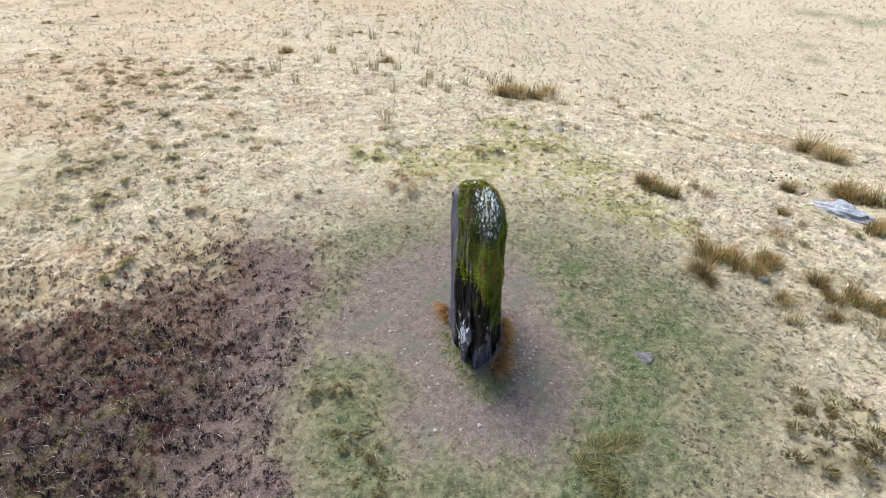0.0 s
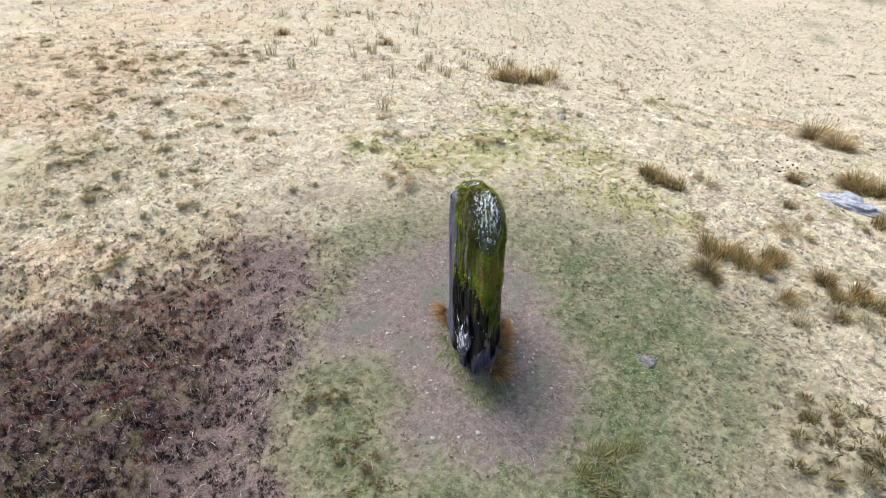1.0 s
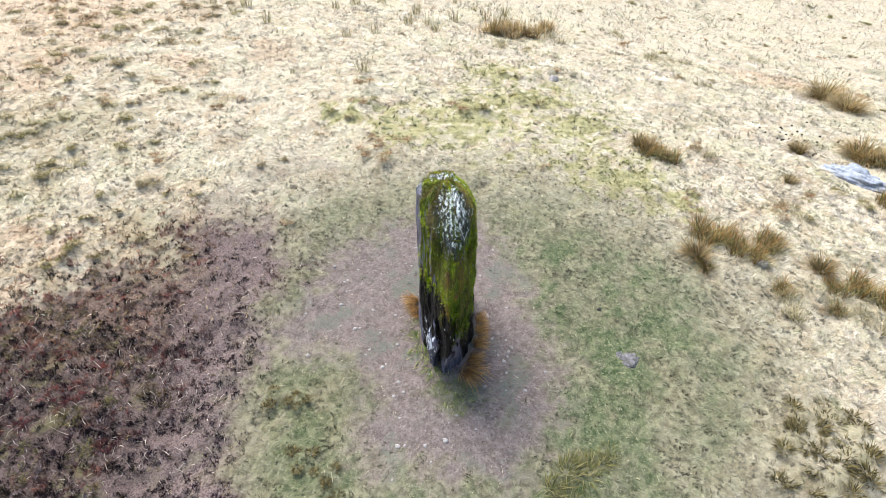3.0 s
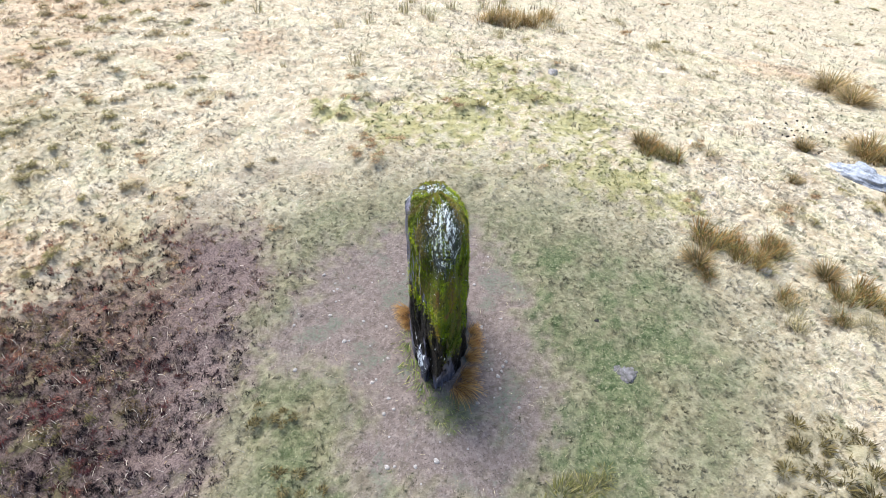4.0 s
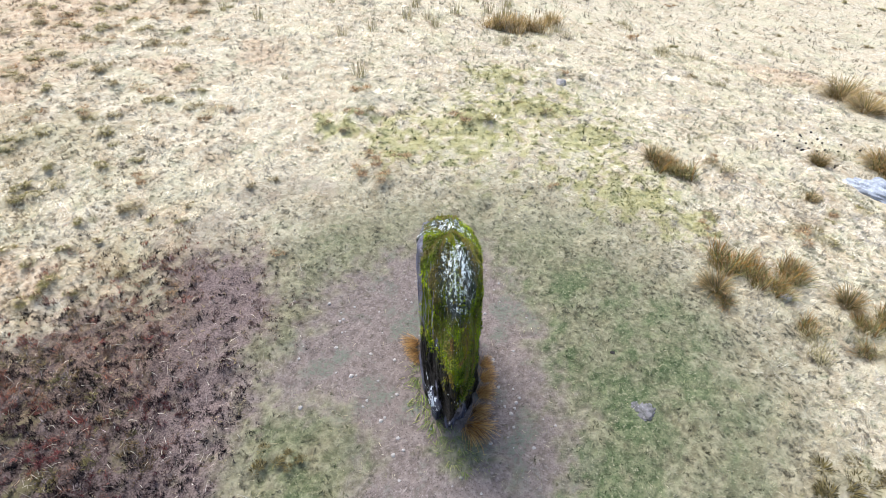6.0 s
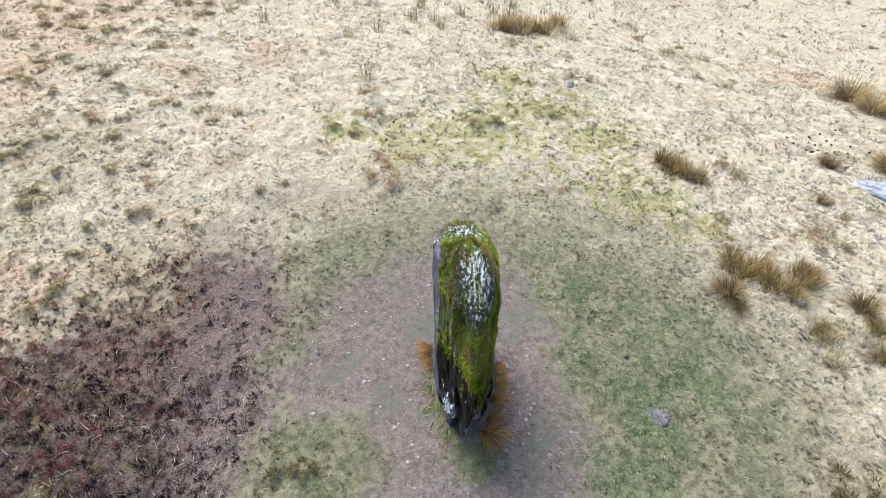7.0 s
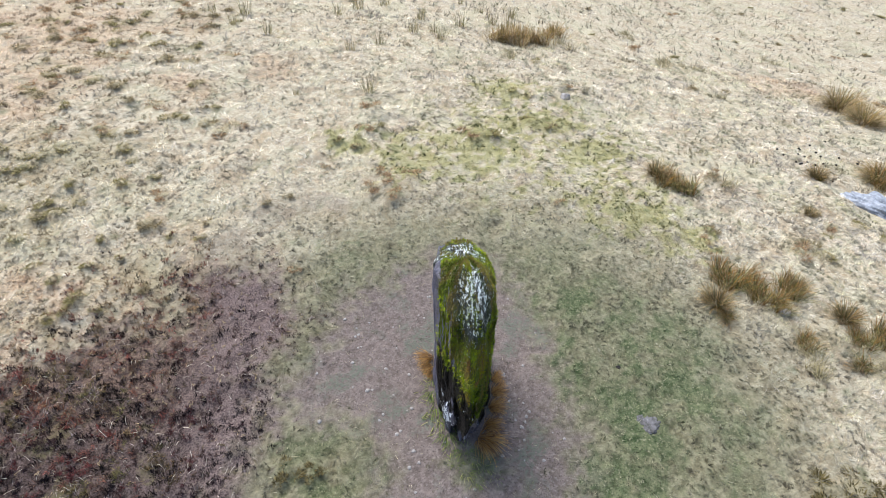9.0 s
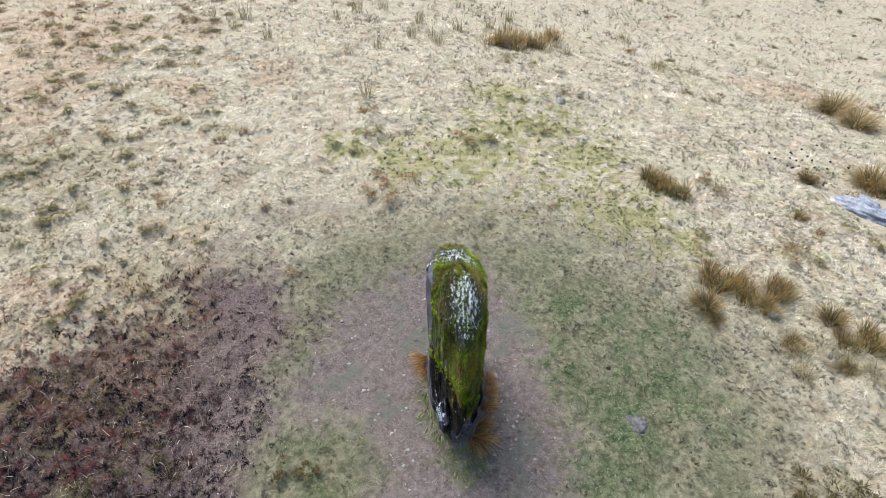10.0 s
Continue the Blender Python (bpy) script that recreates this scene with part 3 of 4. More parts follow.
def heather_cover():
    x, y = scattered(-9.4, -1.8, -2.9, 3.8, 560)
    _, heather, *_, sparse, upper = cover(x, y)
    level = 0.39 + 0.12 * sparse + 0.07 * upper
    clump = smooth(level, level + 0.05, 0.7 * rough(x, y, 0.11, 3, 2) + 0.3 * rough(x, y, 0.5, 6, 2))
    fringe = smooth(-2.1, 0.1, inside(HEATHER, x, y) + 1.2 * (rough(x, y, 0.5, 7) - 0.5)) * smooth(-4.4, -5.2, x) * (1 - heather)
    keep = rng.random(len(x)) < heather * (0.06 + 0.9 * clump) + 0.55 * fringe * clump
    x, y, sparse, upper, fringe = x[keep], y[keep], sparse[keep], upper[keep], fringe[keep]
    k = len(x)
    kind, patch = rng.random(k), rough(x, y, 0.3, 61, 3)
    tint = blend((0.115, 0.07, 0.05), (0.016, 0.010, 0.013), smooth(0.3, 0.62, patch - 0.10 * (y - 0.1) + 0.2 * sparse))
    red = smooth(0.44, 0.54, 0.6 * rough(x, y, 0.16, 11) + 0.4 * rough(x, y, 0.7, 15)) * (0.3 + 0.6 * smooth(-1.5, 1.2, y)) * (1 - sparse)
    red = np.maximum(red, 0.8 * fringe * smooth(0.45, 0.55, rough(x, y, 0.2, 22, 2)))
    tint = blend(tint, (0.19, 0.105, 0.07), 0.45 * upper)
    tint = blend(tint, (0.19, 0.115, 0.065), 0.8 * fringe)
    tint = blend(tint, (0.19, 0.055, 0.045), 0.85 * red)
    olive = np.maximum(smooth(0.54, 0.64, rough(x, y, 0.35, 19)), blob(x, y, -5.6, 0.7, 0.7, 0.35)) * (1 - sparse)
    tint = blend(tint, (0.125, 0.11, 0.045), 0.75 * olive)
    tint[kind < 0.08] = (0.17, 0.135, 0.125)
    # Shaded gaps between the sprigs, put into their colour as near-black patches.
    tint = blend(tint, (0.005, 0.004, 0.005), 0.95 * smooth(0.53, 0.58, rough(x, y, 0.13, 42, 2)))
    tint = tint * rng.uniform(0.6, 1.5, (k, 1))
    tall = rng.uniform(0.03, 0.085, k) * (1 - 0.4 * sparse)
    which = np.repeat(np.arange(k), 9)
    m = len(which)
    bx, by = x[which] + rng.normal(0, 0.016, m), y[which] + rng.normal(0, 0.016, m)
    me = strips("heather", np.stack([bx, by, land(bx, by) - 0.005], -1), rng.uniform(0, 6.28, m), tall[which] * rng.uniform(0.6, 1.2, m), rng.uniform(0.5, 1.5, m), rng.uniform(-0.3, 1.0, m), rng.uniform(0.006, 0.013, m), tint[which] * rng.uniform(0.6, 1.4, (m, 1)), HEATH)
    tagged(new("heather", me), "dark brown and reddish winter heather in low tangled sprigs", "heather", kind="stuff")
    x, y = scattered(-9.8, -1.8, -3.2, 3.4, 48)
    _, heather, *_ = cover(x, y)
    keep = rng.random(len(x)) < heather
    x, y = x[keep], y[keep]
    k = len(x)
    tint = blend((0.16, 0.125, 0.09), (0.60, 0.54, 0.44), rng.random(k) ** 1.3)
    me = strips("straw_strands", np.stack([x, y, land(x, y) + 0.035], -1), rng.uniform(0, 6.28, k), rng.uniform(0.06, 0.18, k), rng.uniform(0.3, 1.2, k), rng.uniform(-2.2, 3.2, k), rng.uniform(0.004, 0.008, k), tint, GRASS, segments=4)
    tagged(new("straw_strands", me), "bleached curled straw strands lying over the heather", "dead grass", kind="stuff")
    x, y = scattered(-2.9, 4.6, -2.8, 3.6, 9)
    k = len(x)
    tint = blend((0.26, 0.22, 0.14), (0.52, 0.46, 0.33), rng.random(k))
    me = strips("loose_straw", np.stack([x, y, land(x, y) + 0.008], -1), rng.uniform(0, 6.28, k), rng.uniform(0.04, 0.13, k), rng.uniform(0.1, 0.5, k), rng.uniform(-1.8, 2.2, k), rng.uniform(0.003, 0.006, k), tint, GRASS, segments=4)
    tagged(new("loose_straw", me), "single dry straws blown over the worn ground", "dead grass", kind="stuff")


heather_cover()


# ---- the standing stone ----
# Outlines at six heights, from the prow round by the right-hand side: a tall slab set end-on, with a keeled front that is undercut at its foot.
SECTIONS = [
    (-0.45, [(-0.06, 0.12), (0.10, 0.22), (0.28, 0.42), (0.40, 1.00), (0.34, 1.50), (-0.05, 1.70), (-0.42, 1.50), (-0.48, 1.10), (-0.37, 0.50), (-0.20, 0.24)]),
    (0.28, [(-0.06, 0.00), (0.10, 0.12), (0.24, 0.30), (0.38, 0.90), (0.32, 1.45), (-0.05, 1.65), (-0.42, 1.45), (-0.47, 1.05), (-0.38, 0.40), (-0.22, 0.10)]),
    (0.70, [(-0.07, -0.40), (0.08, -0.22), (0.22, 0.15), (0.36, 0.80), (0.30, 1.40), (-0.05, 1.60), (-0.42, 1.42), (-0.465, 1.00), (-0.38, 0.28), (-0.24, -0.05)]),
]
SECTIONS += [
    (1.40, [(-0.04, -0.51), (0.10, -0.40), (0.24, 0.10), (0.35, 0.75), (0.29, 1.42), (-0.05, 1.60), (-0.42, 1.46), (-0.455, 0.95), (-0.395, 0.25), (-0.26, -0.02)]),
    (2.00, [(-0.04, -0.53), (0.12, -0.38), (0.27, 0.12), (0.34, 0.70), (0.27, 1.36), (-0.05, 1.56), (-0.42, 1.42), (-0.46, 0.90), (-0.39, 0.24), (-0.26, -0.12)]),
    (2.55, [(-0.04, -0.26), (0.13, -0.18), (0.27, 0.20), (0.31, 0.70), (0.25, 1.32), (-0.06, 1.52), (-0.38, 1.38), (-0.44, 0.90), (-0.38, 0.25), (-0.25, -0.08)]),
]


def build_stone():
    around, up, cap = 240, 150, 36
    keys = np.array([z for z, _ in SECTIONS])
    # Each outline is walked evenly, with its corners rounded a little.
    walks = []
    for _, pts in SECTIONS:
        p = np.array(pts + pts[:1])
        d = np.arange(len(p))
        s = np.linspace(0, len(pts), around, endpoint=False)
        ring = np.stack([np.interp(s, d, p[:, 0]), np.interp(s, d, p[:, 1])], -1)
        for _ in range(3):
            ring = 0.25 * np.roll(ring, 1, 0) + 0.5 * ring + 0.25 * np.roll(ring, -1, 0)
        walks.append(ring)
    walks = np.array(walks)

    def crown(x, y):
        """The height of the weathered top."""
        fall = 1.07 * np.maximum(0, 0.35 - y) ** 2 + 0.42 * np.maximum(0, y - 0.35) ** 2 / (np.maximum(0, y - 0.35) + 0.15)
        return 3.0 - fall - 0.7 * np.maximum(0, -0.05 - x) ** 2 - 3.4 * np.maximum(0, x + 0.03) ** 2

    def bevel(x):
        return 0.04 + 0.08 * smooth(-0.3, 0.2, x)

    rim = walks[-1]
    height = crown(rim[:, 0], rim[:, 1]) - bevel(rim[:, 0])
    verts = []
    for j in range(up + 1):
        z = -0.45 + (height + 0.45) * j / up
        i = np.clip(np.searchsorted(keys, z) - 1, 0, len(keys) - 2)
        f = np.clip((z - keys[i]) / (keys[i + 1] - keys[i]), 0, 1)[:, None]
        here = np.arange(around)
        ring = walks[i, here] * (1 - f) + walks[i + 1, here] * f
        verts.append(np.stack([ring[:, 0], ring[:, 1], z], -1))
    last = verts[-1]
    centre = np.array([-0.06, 0.50])
    for j in range(1, cap + 1):
        f = j / cap
        shrink = (1 - f) ** 0.9
        xy = centre + (last[:, :2] - centre) * shrink
        z = crown(xy[:, 0], xy[:, 1]) - bevel(last[:, 0]) * (1 - np.minimum(1, 4.0 * f)) ** 2
        verts.append(np.stack([xy[:, 0], xy[:, 1], z], -1))
    grid = np.array(verts)
    x, y, z = grid[..., 0], grid[..., 1], grid[..., 2]
    # Relief: vertical cleavage, ledges and chipped edges.
    out = np.stack([x + 0.05, (y - 0.7) * 0.55], -1)
    out = out / (np.linalg.norm(out, axis=-1, keepdims=True) + 1e-6)
    s = np.arctan2(out[..., 1], out[..., 0])
    girth = s * 0.75
    relief = 0.15 * (rough(girth, z * 0.28, 0.13, 4, 4) - 0.5) + 0.05 * (rough(girth, z, 0.5, 8, 3) - 0.5)
    plate = np.floor(6 * rough(girth, z * 0.2, 0.3, 14, 2)) / 6
    relief = relief + 0.05 * (plate - 0.5)
    right_edge = smooth(0.0, 0.25, x) * smooth(0.6, -0.2, y)
    relief = relief + right_edge * 0.11 * (rough(z, girth, 0.15, 16, 4) - 0.5)
    left_face = smooth(-0.34, -0.40, x)
    relief = relief * (1 - 0.55 * left_face)
    groove = np.maximum(0, rough(girth, z * 0.12, 0.07, 44, 2) - 0.62)
    relief = relief - 0.22 * groove * (1 - left_face)
    on_top = smooth(0, 0.25, np.linspace(0, 1, cap))[:, None]
    relief[up + 1:] *= 1 - on_top
    x, y = x + relief * out[..., 0], y + relief * out[..., 1]
    streak = rough(x, y * 0.22, 0.075, 24, 3) - 0.5
    lift = np.zeros_like(z)
    lift[up + 1:] = on_top * 0.11 * streak[up + 1:]
    z = z + lift
    # Two bare slate plates low on the front, with a dark cleft between them.
    jag = rough(x, z * 0.3, 0.07, 12, 3) - 0.5
    facing = smooth(0.34, 0.2, y)
    plate_a = smooth(0.09, 0.07, np.abs(x + 0.275 - 0.05 * z + 0.05 * jag)) * smooth(1.25, 1.05, z + 0.9 * jag) * facing
    plate_b = smooth(0.19, 0.165, np.abs(x - 0.03 + 0.06 * jag) + 0.10 * z) * smooth(1.05, 0.9, z + 0.7 * jag) * facing
    plate_c = smooth(0.05, 0.03, np.abs(x - 0.09 + 0.05 * jag)) * smooth(1.0, 1.1, z + 0.6 * jag) * smooth(1.55, 1.4, z + 0.6 * jag) * facing
    plates = np.maximum(np.maximum(plate_a, plate_b), plate_c)
    y = y - 0.035 * plates
    cleft = np.exp(-((x + 0.15 + 0.03 * np.sin(5 * z)) / 0.035) ** 2) * facing * smooth(1.6, 1.1, z)
    y = y + 0.11 * cleft
    rows = up + 1 + cap
    co = np.stack([x, y, z], -1).reshape(-1, 3)
    idx = np.arange(rows * around).reshape(rows, around)
    nxt = np.roll(idx, -1, 1)
    faces = np.stack([idx[:-1], nxt[:-1], nxt[1:], idx[1:]], -1).reshape(-1, 4)
    me = mesh_from("standing_stone", co.tolist(), faces.tolist(), STONE)
    me.update()
    normal = np.zeros(len(co) * 3, np.float32)
    me.vertices.foreach_get("normal", normal)
    normal = normal.reshape(-1, 3)
    x, y, z = x.ravel(), y.ravel(), z.ravel()
    side_face = smooth(0.8, 0.96, -normal[:, 0]) * smooth(-0.12, -0.22, x)
    front = smooth(0.36, 0.22, y)
    right = smooth(0.08, 0.2, x)
    high = smooth(2.5, 2.75, z)
    edge = 1.1 * (rough(girth.ravel(), z * 0.25, 0.09, 50, 3) - 0.5)
    moss = np.maximum(np.maximum(front, right), high * smooth(-0.38, -0.33, x)) * smooth(1.5, 2.1, z + edge + 0.25 * smooth(-0.2, -0.05, x) + 0.6 * smooth(0.04, 0.2, x))
    moss = moss * (1 - 0.9 * side_face)
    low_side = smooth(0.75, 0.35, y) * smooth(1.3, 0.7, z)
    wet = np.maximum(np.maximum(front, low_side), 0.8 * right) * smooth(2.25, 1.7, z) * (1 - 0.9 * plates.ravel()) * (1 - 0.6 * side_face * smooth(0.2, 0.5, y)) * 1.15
    lichen = 0.98 * np.exp(-((x - 0.02) / 0.26) ** 2 - ((y - 0.15) / 0.56) ** 2) * smooth(1.95, 2.65, z) + 0.75 * high * smooth(0.6, 0.85, y) * smooth(1.3, 1.1, y)
    rust = np.exp(-((x - 0.03) / 0.15) ** 2) * smooth(2.55, 2.3, z) * smooth(1.05, 1.35, z) * smooth(0.4, 0.6, rough(x, z * 0.35, 0.16, 18, 3)) * front
    spots = np.exp(-((x + 0.30) / 0.12) ** 2 - ((z - 0.65) / 0.45) ** 2) * front
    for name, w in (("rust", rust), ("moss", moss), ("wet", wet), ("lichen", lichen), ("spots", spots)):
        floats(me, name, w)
    # Moss grows out of the surface in small cushions.
    k = 42000
    pick = rng.integers(0, len(co), k * 3)
    girth_all, keep_level = girth.ravel(), rng.random(k * 3)
    patch = 0.5 * rough(girth_all[pick], z[pick] * 0.5, 0.12, 31, 3) + 0.5 * rough(girth_all[pick], z[pick] * 0.16, 0.05, 43, 2)
    pick = pick[(keep_level < moss[pick] * (1 - 0.85 * np.clip(lichen[pick], 0, 1)) * smooth(0.36, 0.5, patch))][:k]
    root = np.stack([x, y, z], -1)[pick] + rng.normal(0, 0.006, (len(pick), 3))
    way = np.arctan2(normal[pick, 1], normal[pick, 0]) + rng.normal(0, 0.8, len(pick))
    rise = np.arcsin(np.clip(normal[pick, 2], -1, 1)) + rng.normal(0, 0.5, len(pick))
    bright = rough(girth_all[pick], z[pick], 0.2, 35, 3)
    tint = blend((0.026, 0.036, 0.004), (0.21, 0.26, 0.016), np.clip((bright - 0.5) * 2.5 + 0.5 + rng.normal(0, 0.2, len(pick)), 0, 1))
    tint = blend(tint, (0.12, 0.085, 0.028), 0.8 * smooth(0.47, 0.62, 0.55 * rough(girth_all[pick], z[pick], 0.25, 39, 3) + 0.45 * rough(girth_all[pick], z[pick] * 0.2, 0.06, 46, 2)))
    tint = blend(tint, (0.17, 0.095, 0.03), 0.85 * np.clip(rust[pick] * 1.2, 0, 1))
    cushion = new("moss_cover", strips("moss_cover", root, way, rng.uniform(0.012, 0.034, len(pick)), rise, rng.uniform(0.2, 1.4, len(pick)), rng.uniform(0.005, 0.010, len(pick)), tint, HEATH))
    tagged(cushion, "shaggy green moss", kind="stuff")
    stone = new("standing_stone", me)
    cushion.parent = stone
    return tagged(stone, "tall dark slate standing stone with green moss and white lichen", "standing stone")


build_stone()


# ---- tussocks and rushes ----
def tuft_mesh(name, k, radius, tall, spread, lean, colours, width, material=RUSH, heads=1, segments=4, droop=(0.2, 0.9), dry=None):
    """A tuft of stems that fan out from several close heads and lean with the wind."""
    hx, hy = rng.normal(0, radius * 0.55, heads), rng.normal(0, radius * 0.45, heads)
    which = rng.integers(0, heads, k)
    own = rng.normal(0, 0.22, (heads, 2)) * (heads > 1)
    a, r = rng.uniform(0, 6.283, k), radius * (0.5 if heads > 1 else 1.0) * np.sqrt(rng.random(k)) * 0.8
    x, y = hx[which] * (heads > 1) + r * np.cos(a), hy[which] * (heads > 1) + r * np.sin(a)
    dx, dy = spread * np.cos(a) * (0.3 + r / radius) + lean[0] + own[which, 0] + rng.normal(0, 0.17, k), spread * np.sin(a) * (0.3 + r / radius) + lean[1] + own[which, 1] + rng.normal(0, 0.17, k)
    tint = blend(colours[0], colours[1], rng.random(k))
    third = rng.random(k) < 0.3
    tint[third] = np.asarray(colours[2]) * rng.uniform(0.8, 1.2, (third.sum(), 1))
    tips = None if dry is None else blend(tint, dry, rng.random(k) * (rng.random(k) < 0.65))
    out = np.hypot(dx, dy)
    rise = np.arctan2(1.0, out + 0.05)
    return strips(name, np.stack([x, y, np.full(k, -0.03)], -1), np.arctan2(dy, dx), tall * rng.uniform(0.55, 1.15, k), rise, rng.uniform(*droop, k), width * rng.uniform(0.7, 1.3, k), tint, material, segments=segments, tip=0.3, tips=tips)


def tuft(name, label, category, group, meshes):
    """A plant: an empty at its base with its live and its dead stems."""
    thing = tagged(new(name), label, category, group)
    for part_name, me in meshes:
        new(part_name, me).parent = thing
    return thing


def plant(first, spots):
    """Sets the first plant on the first spot and copies of it on the others. A spot: x, y, size, turn in degrees."""
    for x, y, size, turn in spots[::-1]:
        m = pose(x, y, float(land(x, y)) - 0.02, 0, 0, turn) @ Matrix.Diagonal((size, size, size, 1))
        if (x, y, size, turn) == spots[0]:
            first.matrix_basis = m
        else:
            copy_thing(first, m)


STRAW = (0.45, 0.37, 0.23)

dome = tuft("rounded_rush_clump", "rounded rust-brown clump of rush with green heart", "rush clump", "rush clumps on the moor",
            [("foliage", tuft_mesh("foliage", 480, 0.22, 0.62, 0.42, (0.14, 0.10), ((0.055, 0.042, 0.016), (0.07, 0.076, 0.023), (0.16, 0.10, 0.04)), 0.011, heads=1, droop=(0.1, 1.5), dry=(0.55, 0.36, 0.18))),
             ("dead_foliage", tuft_mesh("dead_foliage", 110, 0.3, 0.4, 0.9, (0.1, 0.0), ((0.36, 0.26, 0.13), STRAW, (0.20, 0.13, 0.05)), 0.011, droop=(0.8, 1.8)))])
plant(dome, [(8.48, 6.95, 0.6, 20), (4.36, 6.25, 0.6, 10), (4.42, 2.55, 0.62, 80), (6.0, 2.95, 0.5, 50), (6.55, 2.25, 0.6, 30), (7.4, 5.25, 0.35, 0)])

mop = tuft("drooping_rush_clump", "large drooping mop of blond and rusty rush", "rush clump", "rush clumps on the moor",
           [("foliage", tuft_mesh("foliage", 800, 0.30, 0.55, 0.5, (0.12, 0.0), ((0.15, 0.10, 0.04), (0.12, 0.11, 0.04), (0.26, 0.17, 0.07)), 0.012, heads=1, droop=(0.5, 1.9), dry=(0.50, 0.36, 0.20)))])
plant(mop, [(12.5, 12.6, 1.5, 0), (12.45, 11.3, 1.2, 60), (10.3, 7.2, 1.1, 200)])

big = tuft("rush_clump", "rust-tipped green clump of soft rush bent by wind", "rush clump", "rush clumps on the moor",
           [("foliage", tuft_mesh("foliage", 230, 0.30, 0.52, 0.35, (0.30, 0.12), ((0.05, 0.034, 0.014), (0.055, 0.066, 0.017), (0.15, 0.075, 0.023)), 0.011, heads=5, droop=(0.1, 1.5), dry=(0.46, 0.24, 0.085))),
            ("green_foliage", tuft_mesh("green_foliage", 170, 0.42, 0.42, 0.55, (0.3, 0.0), ((0.045, 0.05, 0.014), (0.10, 0.10, 0.032), (0.20, 0.17, 0.075)), 0.011, heads=5, droop=(0.2, 1.6), dry=(0.40, 0.33, 0.16))),
            ("dead_foliage", tuft_mesh("dead_foliage", 120, 0.46, 0.34, 0.9, (0.3, -0.1), (STRAW, (0.36, 0.24, 0.11), (0.18, 0.165, 0.07)), 0.009, heads=4, droop=(0.7, 1.8)))])
plant(big, [(4.5, 2.3, 0.5, 200), (4.72, 3.08, 0.85, 40), (5.05, 3.12, 0.7, -20), (5.22, 2.72, 0.75, 30), (5.45, 2.5, 0.55, 10), (5.78, 2.88, 0.75, 15), (7.0, 1.85, 0.75, 20), (7.3, 1.5, 0.7, -10), (6.55, 1.75, 0.55, 60), (5.6, 1.72, 0.5, 10), (6.35, 1.3, 0.5, 140),
           (4.5, 6.0, 0.8, 10), (4.85, 5.8, 0.75, 80), (10.1, 6.95, 1.0, 30), (10.6, 6.6, 1.2, 120), (9.35, 4.8, 0.8, 0), (9.95, 4.85, 0.9, 50)])

tall = tuft("tall_rush_clump", "tall upright clump of russet rush on the open moor", "rush clump", "rush clumps on the moor",
            [("foliage", tuft_mesh("foliage", 420, 0.5, 0.58, 0.4, (0.1, 0.05), ((0.20, 0.125, 0.05), (0.17, 0.15, 0.05), (0.28, 0.17, 0.07)), 0.014, heads=5, droop=(0.1, 0.9), dry=(0.44, 0.29, 0.13))),
             ("dead_foliage", tuft_mesh("dead_foliage", 140, 0.55, 0.42, 0.7, (0.1, 0.0), (STRAW, (0.30, 0.20, 0.09), STRAW), 0.016, heads=5))])
plant(tall, [(1.55, 14.6, 1.0, 0), (2.2, 14.6, 1.05, 70), (2.85, 14.8, 1.0, 150), (3.5, 16.0, 0.9, 20), (-2.9, 18.2, 0.6, 0), (-7.2, 18.4, 0.6, 40)])

blond = tuft("pale_rush_clump", "bleached olive rush clump fading into the pale grass", "rush clump", "rush clumps on the moor",
             [("foliage", tuft_mesh("foliage", 300, 0.42, 0.40, 0.5, (0.15, 0.05), ((0.22, 0.18, 0.09), (0.30, 0.25, 0.13), (0.13, 0.11, 0.05)), 0.013, heads=5, droop=(0.2, 1.4), dry=(0.56, 0.47, 0.32)))])
plant(blond, [(7.7, 15.2, 0.9, 0), (8.4, 15.3, 0.8, 70), (7.2, 18.6, 0.8, 20), (13.0, 18.4, 0.8, 50), (7.96, 12.2, 0.55, 100), (4.0, 15.2, 1.0, 40), (1.9, 13.1, 0.6, 10), (5.9, 6.45, 0.55, 60), (5.75, 1.45, 0.6, 10), (6.9, 1.25, 0.7, 60)])

thin = tuft("sparse_rush", "sparse thin tuft of upright brown rush stems", "rush clump", "sparse rushes on the moor",
            [("foliage", tuft_mesh("foliage", 40, 0.18, 0.5, 0.2, (0.03, 0.0), ((0.27, 0.21, 0.11), (0.25, 0.23, 0.11), STRAW), 0.013, droop=(0.0, 0.3)))])
spots = [(-5.36, 12.4, 0.9, 0), (-2.16, 9.05, 1.0, 30), (-3.84, 8.58, 0.5, 0), (-2.9, 11.6, 0.8, 60), (-2.2, 12.6, 0.9, 10), (-1.05, 15.6, 1.0, 80), (-3.75, 15.1, 1.0, 20), (-2.36, 17.0, 1.1, 50), (-0.6, 14.3, 0.9, 0), (0.3, 15.6, 1.1, 33), (-5.5, 16.7, 1.0, 11), (-4.0, 23.5, 1.3, 0)]
for n in range(22):
    spots.append((rng.uniform(-8, 2.5), rng.uniform(11.5, 24), rng.uniform(0.6, 1.3), rng.uniform(0, 360)))
plant(thin, spots)

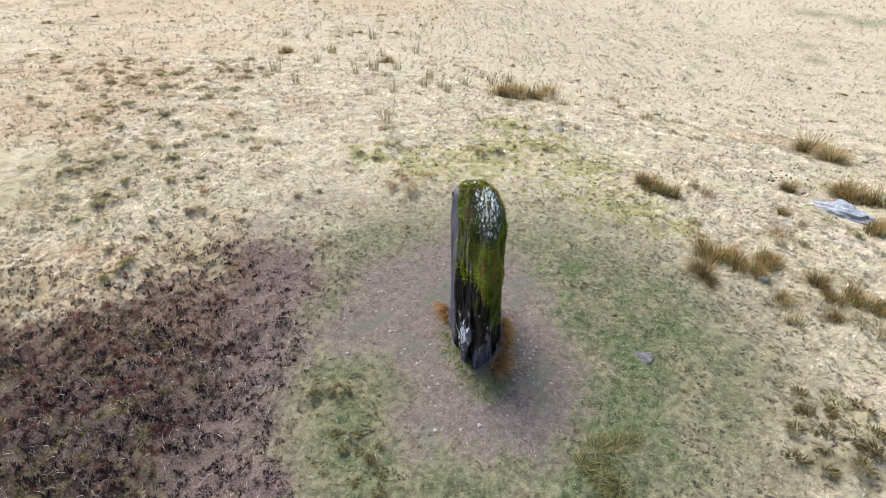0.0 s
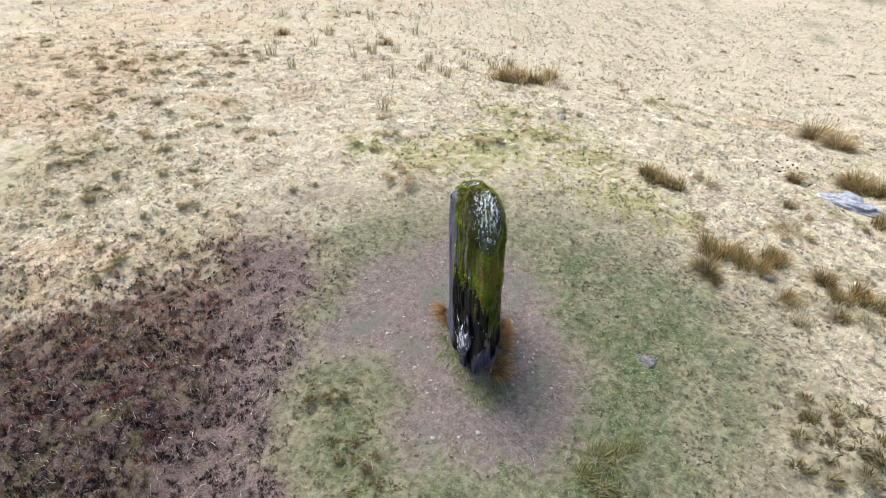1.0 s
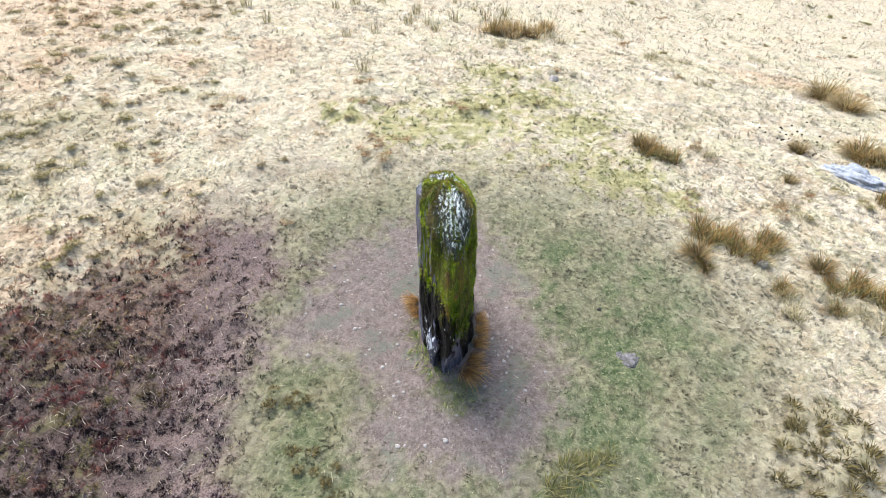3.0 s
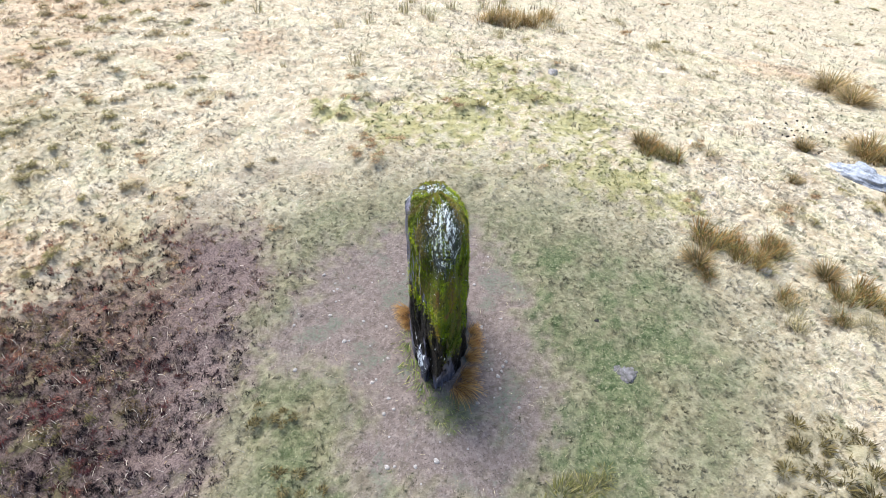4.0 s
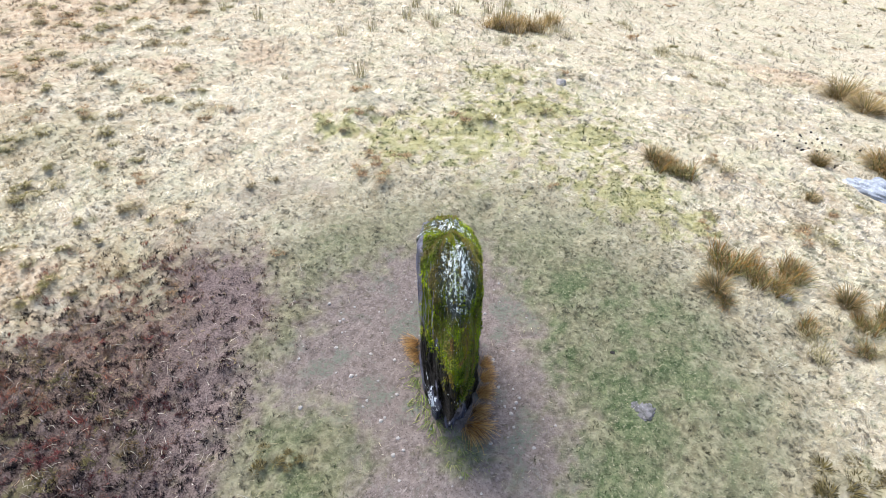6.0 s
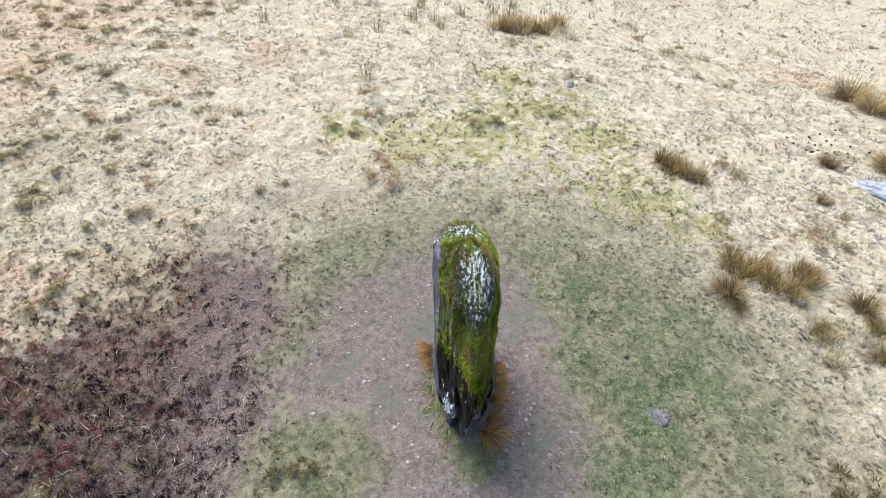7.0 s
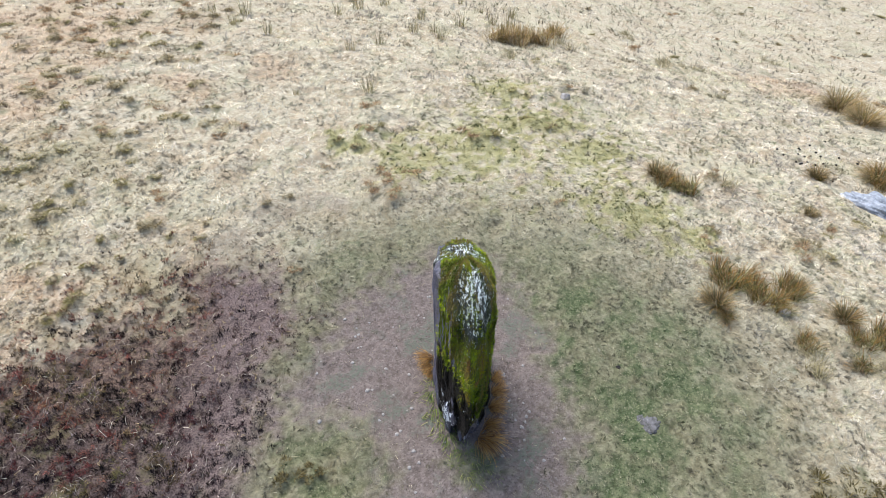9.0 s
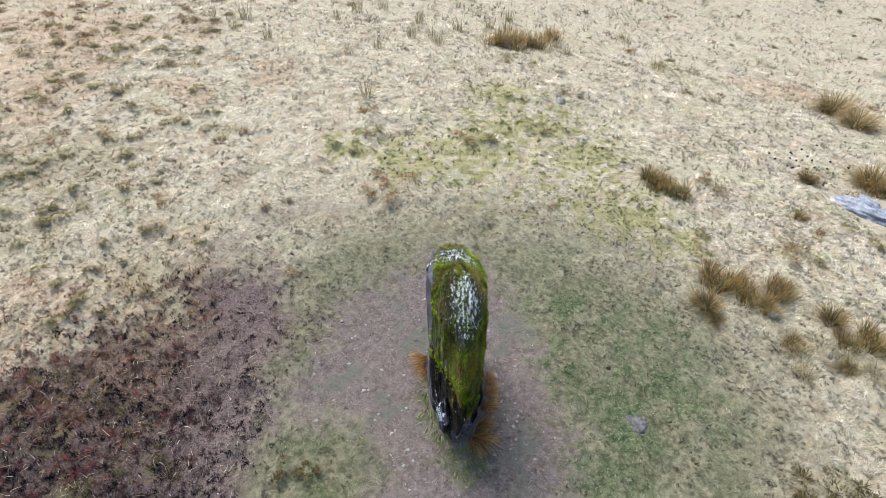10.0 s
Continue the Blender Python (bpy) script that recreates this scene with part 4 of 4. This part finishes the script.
for n in range(4):
    shades = (((0.23, 0.175, 0.09), (0.36, 0.29, 0.17), (0.12, 0.095, 0.045)), ((0.21, 0.18, 0.065), (0.34, 0.29, 0.135), (0.11, 0.10, 0.035)), ((0.31, 0.19, 0.10), (0.44, 0.31, 0.185), (0.17, 0.105, 0.055)), ((0.11, 0.088, 0.034), (0.19, 0.15, 0.068), (0.055, 0.045, 0.02)))[n]
    words = ("olive-brown grass tussock among pale moor grass", "mossy green-brown grass tussock among pale moor grass", "russet brown grass tussock with dry tips on the moor", "dark olive grass tussock in the short turf")[n]
    tussock = tuft("grass_tussock", words, "grass tussock", "tussocks on the moor",
                   [("foliage", tuft_mesh("foliage", 260, 0.19, 0.095, 0.9, (0.1, -0.1), shades, 0.011, GRASS, heads=4, segments=2, droop=(0.5, 1.8), dry=None if n == 3 else (0.38, 0.30, 0.18)))])
    plant(tussock, [(x, y, size, 137 * i % 360) for i, (x, y, size) in enumerate(TUSSOCKS) if (3 if y < 0 else 1 if -9 < x < -5.8 and y < 6.1 else 2 if -2 < x < -0.8 and 4.5 < y < 6 else (i * 7 // 3) % 3) == n])

dead = ((0.36, 0.19, 0.06), (0.50, 0.34, 0.14), (0.16, 0.075, 0.028))
foot_grass = tuft("dry_grass_clump", "orange dry grass clump at the foot of the stone", "grass clump", "dry grass round the stone",
                  [("foliage", tuft_mesh("foliage", 260, 0.11, 0.42, 0.22, (0.32, -0.42), dead, 0.008, GRASS, droop=(0.1, 1.6), dry=(0.50, 0.31, 0.13)))])
plant(foot_grass, [(0.22, 0.02, 0.95, 0), (0.30, 0.24, 0.6, 25), (0.37, 0.5, 0.6, 40), (0.42, 0.74, 0.55, 50), (0.43, 0.95, 0.45, 60), (-0.53, 1.34, 0.62, 262), (-0.52, 1.18, 0.5, 275), (-0.5, 1.05, 0.35, 285)])
green_foot = tuft("green_grass_clump", "short green grass growing against the foot of the stone", "grass clump", "green grass round the stone",
                  [("foliage", tuft_mesh("foliage", 110, 0.12, 0.17, 0.8, (-0.3, -0.4), ((0.10, 0.15, 0.035), (0.20, 0.23, 0.07), (0.32, 0.30, 0.14)), 0.009, GRASS, droop=(0.6, 1.5)))])
plant(green_foot, [(-0.27, 0.15, 1.25, 0), (-0.36, 0.35, 1.3, 40), (-0.43, 0.55, 1.3, 30), (-0.49, 0.8, 1.2, 0), (-0.50, 1.0, 1.0, 20), (-0.2, -0.08, 0.8, 60), (0.10, -0.24, 0.8, 120), (0.0, -0.42, 0.8, 90), (0.25, -0.35, 0.75, 150), (0.12, -0.55, 0.7, 30), (-0.15, -0.3, 0.8, 200), (0.38, -0.5, 0.6, 80), (-0.05, -0.12, 0.9, 300)])
stalks = tuft("dead_stalks", "bleached dead stalks lying tangled on the grass", "dead grass", "dead stalks on the grass",
              [("foliage", tuft_mesh("foliage", 22, 0.22, 0.24, 2.5, (0.3, -0.4), ((0.62, 0.56, 0.46), (0.74, 0.69, 0.60), (0.50, 0.43, 0.33)), 0.006, GRASS, droop=(-1.4, 2.0)))])
plant(stalks, [(4.49, 1.29, 1.0, 0), (4.76, 1.01, 0.8, 130)])
bent = ((0.06, 0.076, 0.022), (0.28, 0.24, 0.115), (0.14, 0.13, 0.045))
edge_grass = tuft("long_grass_clump", "long bent yellow-green grass clump with rusty tips", "grass clump", "long grass at the turf's edge",
                  [("foliage", tuft_mesh("foliage", 260, 0.32, 0.26, 0.7, (0.25, 0.25), bent, 0.011, GRASS, heads=3, droop=(0.8, 1.8)))])
plant(edge_grass, [(1.35, -1.8, 0.9, 0), (1.6, -1.55, 0.9, 30), (1.85, -1.4, 0.8, 75), (2.05, -1.25, 0.6, 140), (1.5, -2.0, 0.9, 200)])


# ---- stones ----
def boulder(name, size, seed, material, rounds=3, ragged=0.12):
    bm = bmesh.new()
    bmesh.ops.create_icosphere(bm, subdivisions=rounds, radius=1.0)
    shift = Vector((seed * 7.1, seed * 3.3, seed * 1.7))
    for v in bm.verts:
        d = v.co.normalized()
        f = 1 + 0.35 * noise.noise(d * 1.3 + shift) + ragged * noise.noise(d * 4 + shift)
        v.co = Vector((d.x * size[0], d.y * size[1], d.z * size[2])) * f
    me = bpy.data.meshes.new(name)
    bm.to_mesh(me)
    bm.free()
    me.materials.append(material)
    me.polygons.foreach_set("use_smooth", [True] * len(me.polygons))
    return me


def lay(name, me, x, y, sink, turn, label, category, group="", tilt=(0, 0)):
    ob = tagged(new(name, me), label, category, group)
    ob.matrix_basis = pose(x, y, float(land(x, y)) - sink, tilt[0], tilt[1], turn)
    return ob


lay("rock_slab", boulder("rock_slab", (0.66, 0.34, 0.2), 2, SLAB, 5, 0.22), 9.36, 5.93, 0.0, -40, "flat grey rock slab with white lichen lying among rushes", "rock", tilt=(6, 4))
lay("rock", boulder("rock", (0.16, 0.13, 0.14), 5, PEBBLE), 2.9, 9.75, 0.02, 20, "small grey rock half sunk in grass", "rock")
lay("flat_stone", boulder("flat_stone", (0.17, 0.25, 0.022), 6, rock_material("lavender_stone", (0.06, 0.056, 0.05), (0.135, 0.125, 0.125), (0.21, 0.195, 0.20)), 5, 0.3), 2.6, 0.38, 0.020, 30, "flat lavender-grey stone flush with the turf", "rock")
lay("buried_stone", boulder("buried_stone", (0.045, 0.03, 0.015), 9, PEAT), 2.4, 1.2, 0.0, 10, "dark grey stone barely showing in the turf", "rock")
lay("buried_stone", boulder("buried_stone", (0.12, 0.1, 0.06), 11, PEBBLE), 5.55, 2.4, -0.02, 10, "grey stone hidden between rush clumps", "rock")
shapes = [boulder("pebble", (0.042, 0.034, 0.026), 20 + n, PEBBLE, 2) for n in range(5)]
near_stones = [(-0.74, -0.16), (-0.79, -0.39), (-0.70, -1.11), (-0.98, 0.08), (-1.2, 0.38), (0.59, 1.02), (0.78, 2.5), (-0.07, -1.03), (-1.45, 0.75), (0.65, 0.6), (0.5, 0.35), (-2.1, 0.25), (0.8, 0.2)]
for n, (x, y) in enumerate(near_stones):
    ob = lay("pebble", shapes[n % 5], x, y, 0.004, 71 * n, "pale grey pebble lying on the bare soil", "pebble", "pebbles on the soil")
    ob.scale = [rng.uniform(0.6, 1.1)] * 3
made = 0
while made < 70:
    x, y = rng.uniform(-2.6, 1.5), rng.uniform(-1.6, 3.2)
    if cover(np.array(x), np.array(y))[0] > 0.6 and stone_clear(x, y):
        ob = lay("pebble", shapes[made % 5], x, y, 0.002, 53 * made, "small pale pebble lying on the bare soil", "pebble", "pebbles on the soil")
        ob.scale = [rng.uniform(0.3, 0.75)] * 3
        made += 1
clods = [boulder("peat_clod", (0.03, 0.026, 0.022), 40 + n, PEAT, 2) for n in range(3)]
for n in range(30):
    x, y = 9.1 + rng.normal(0, 0.7), 8.0 + rng.normal(0, 0.5)
    lay("peat_clod", clods[n % 3], x, y, -0.016, 40 * n, "black peat clod lying on pale grass", "peat clod", "peat clods by the rushes")
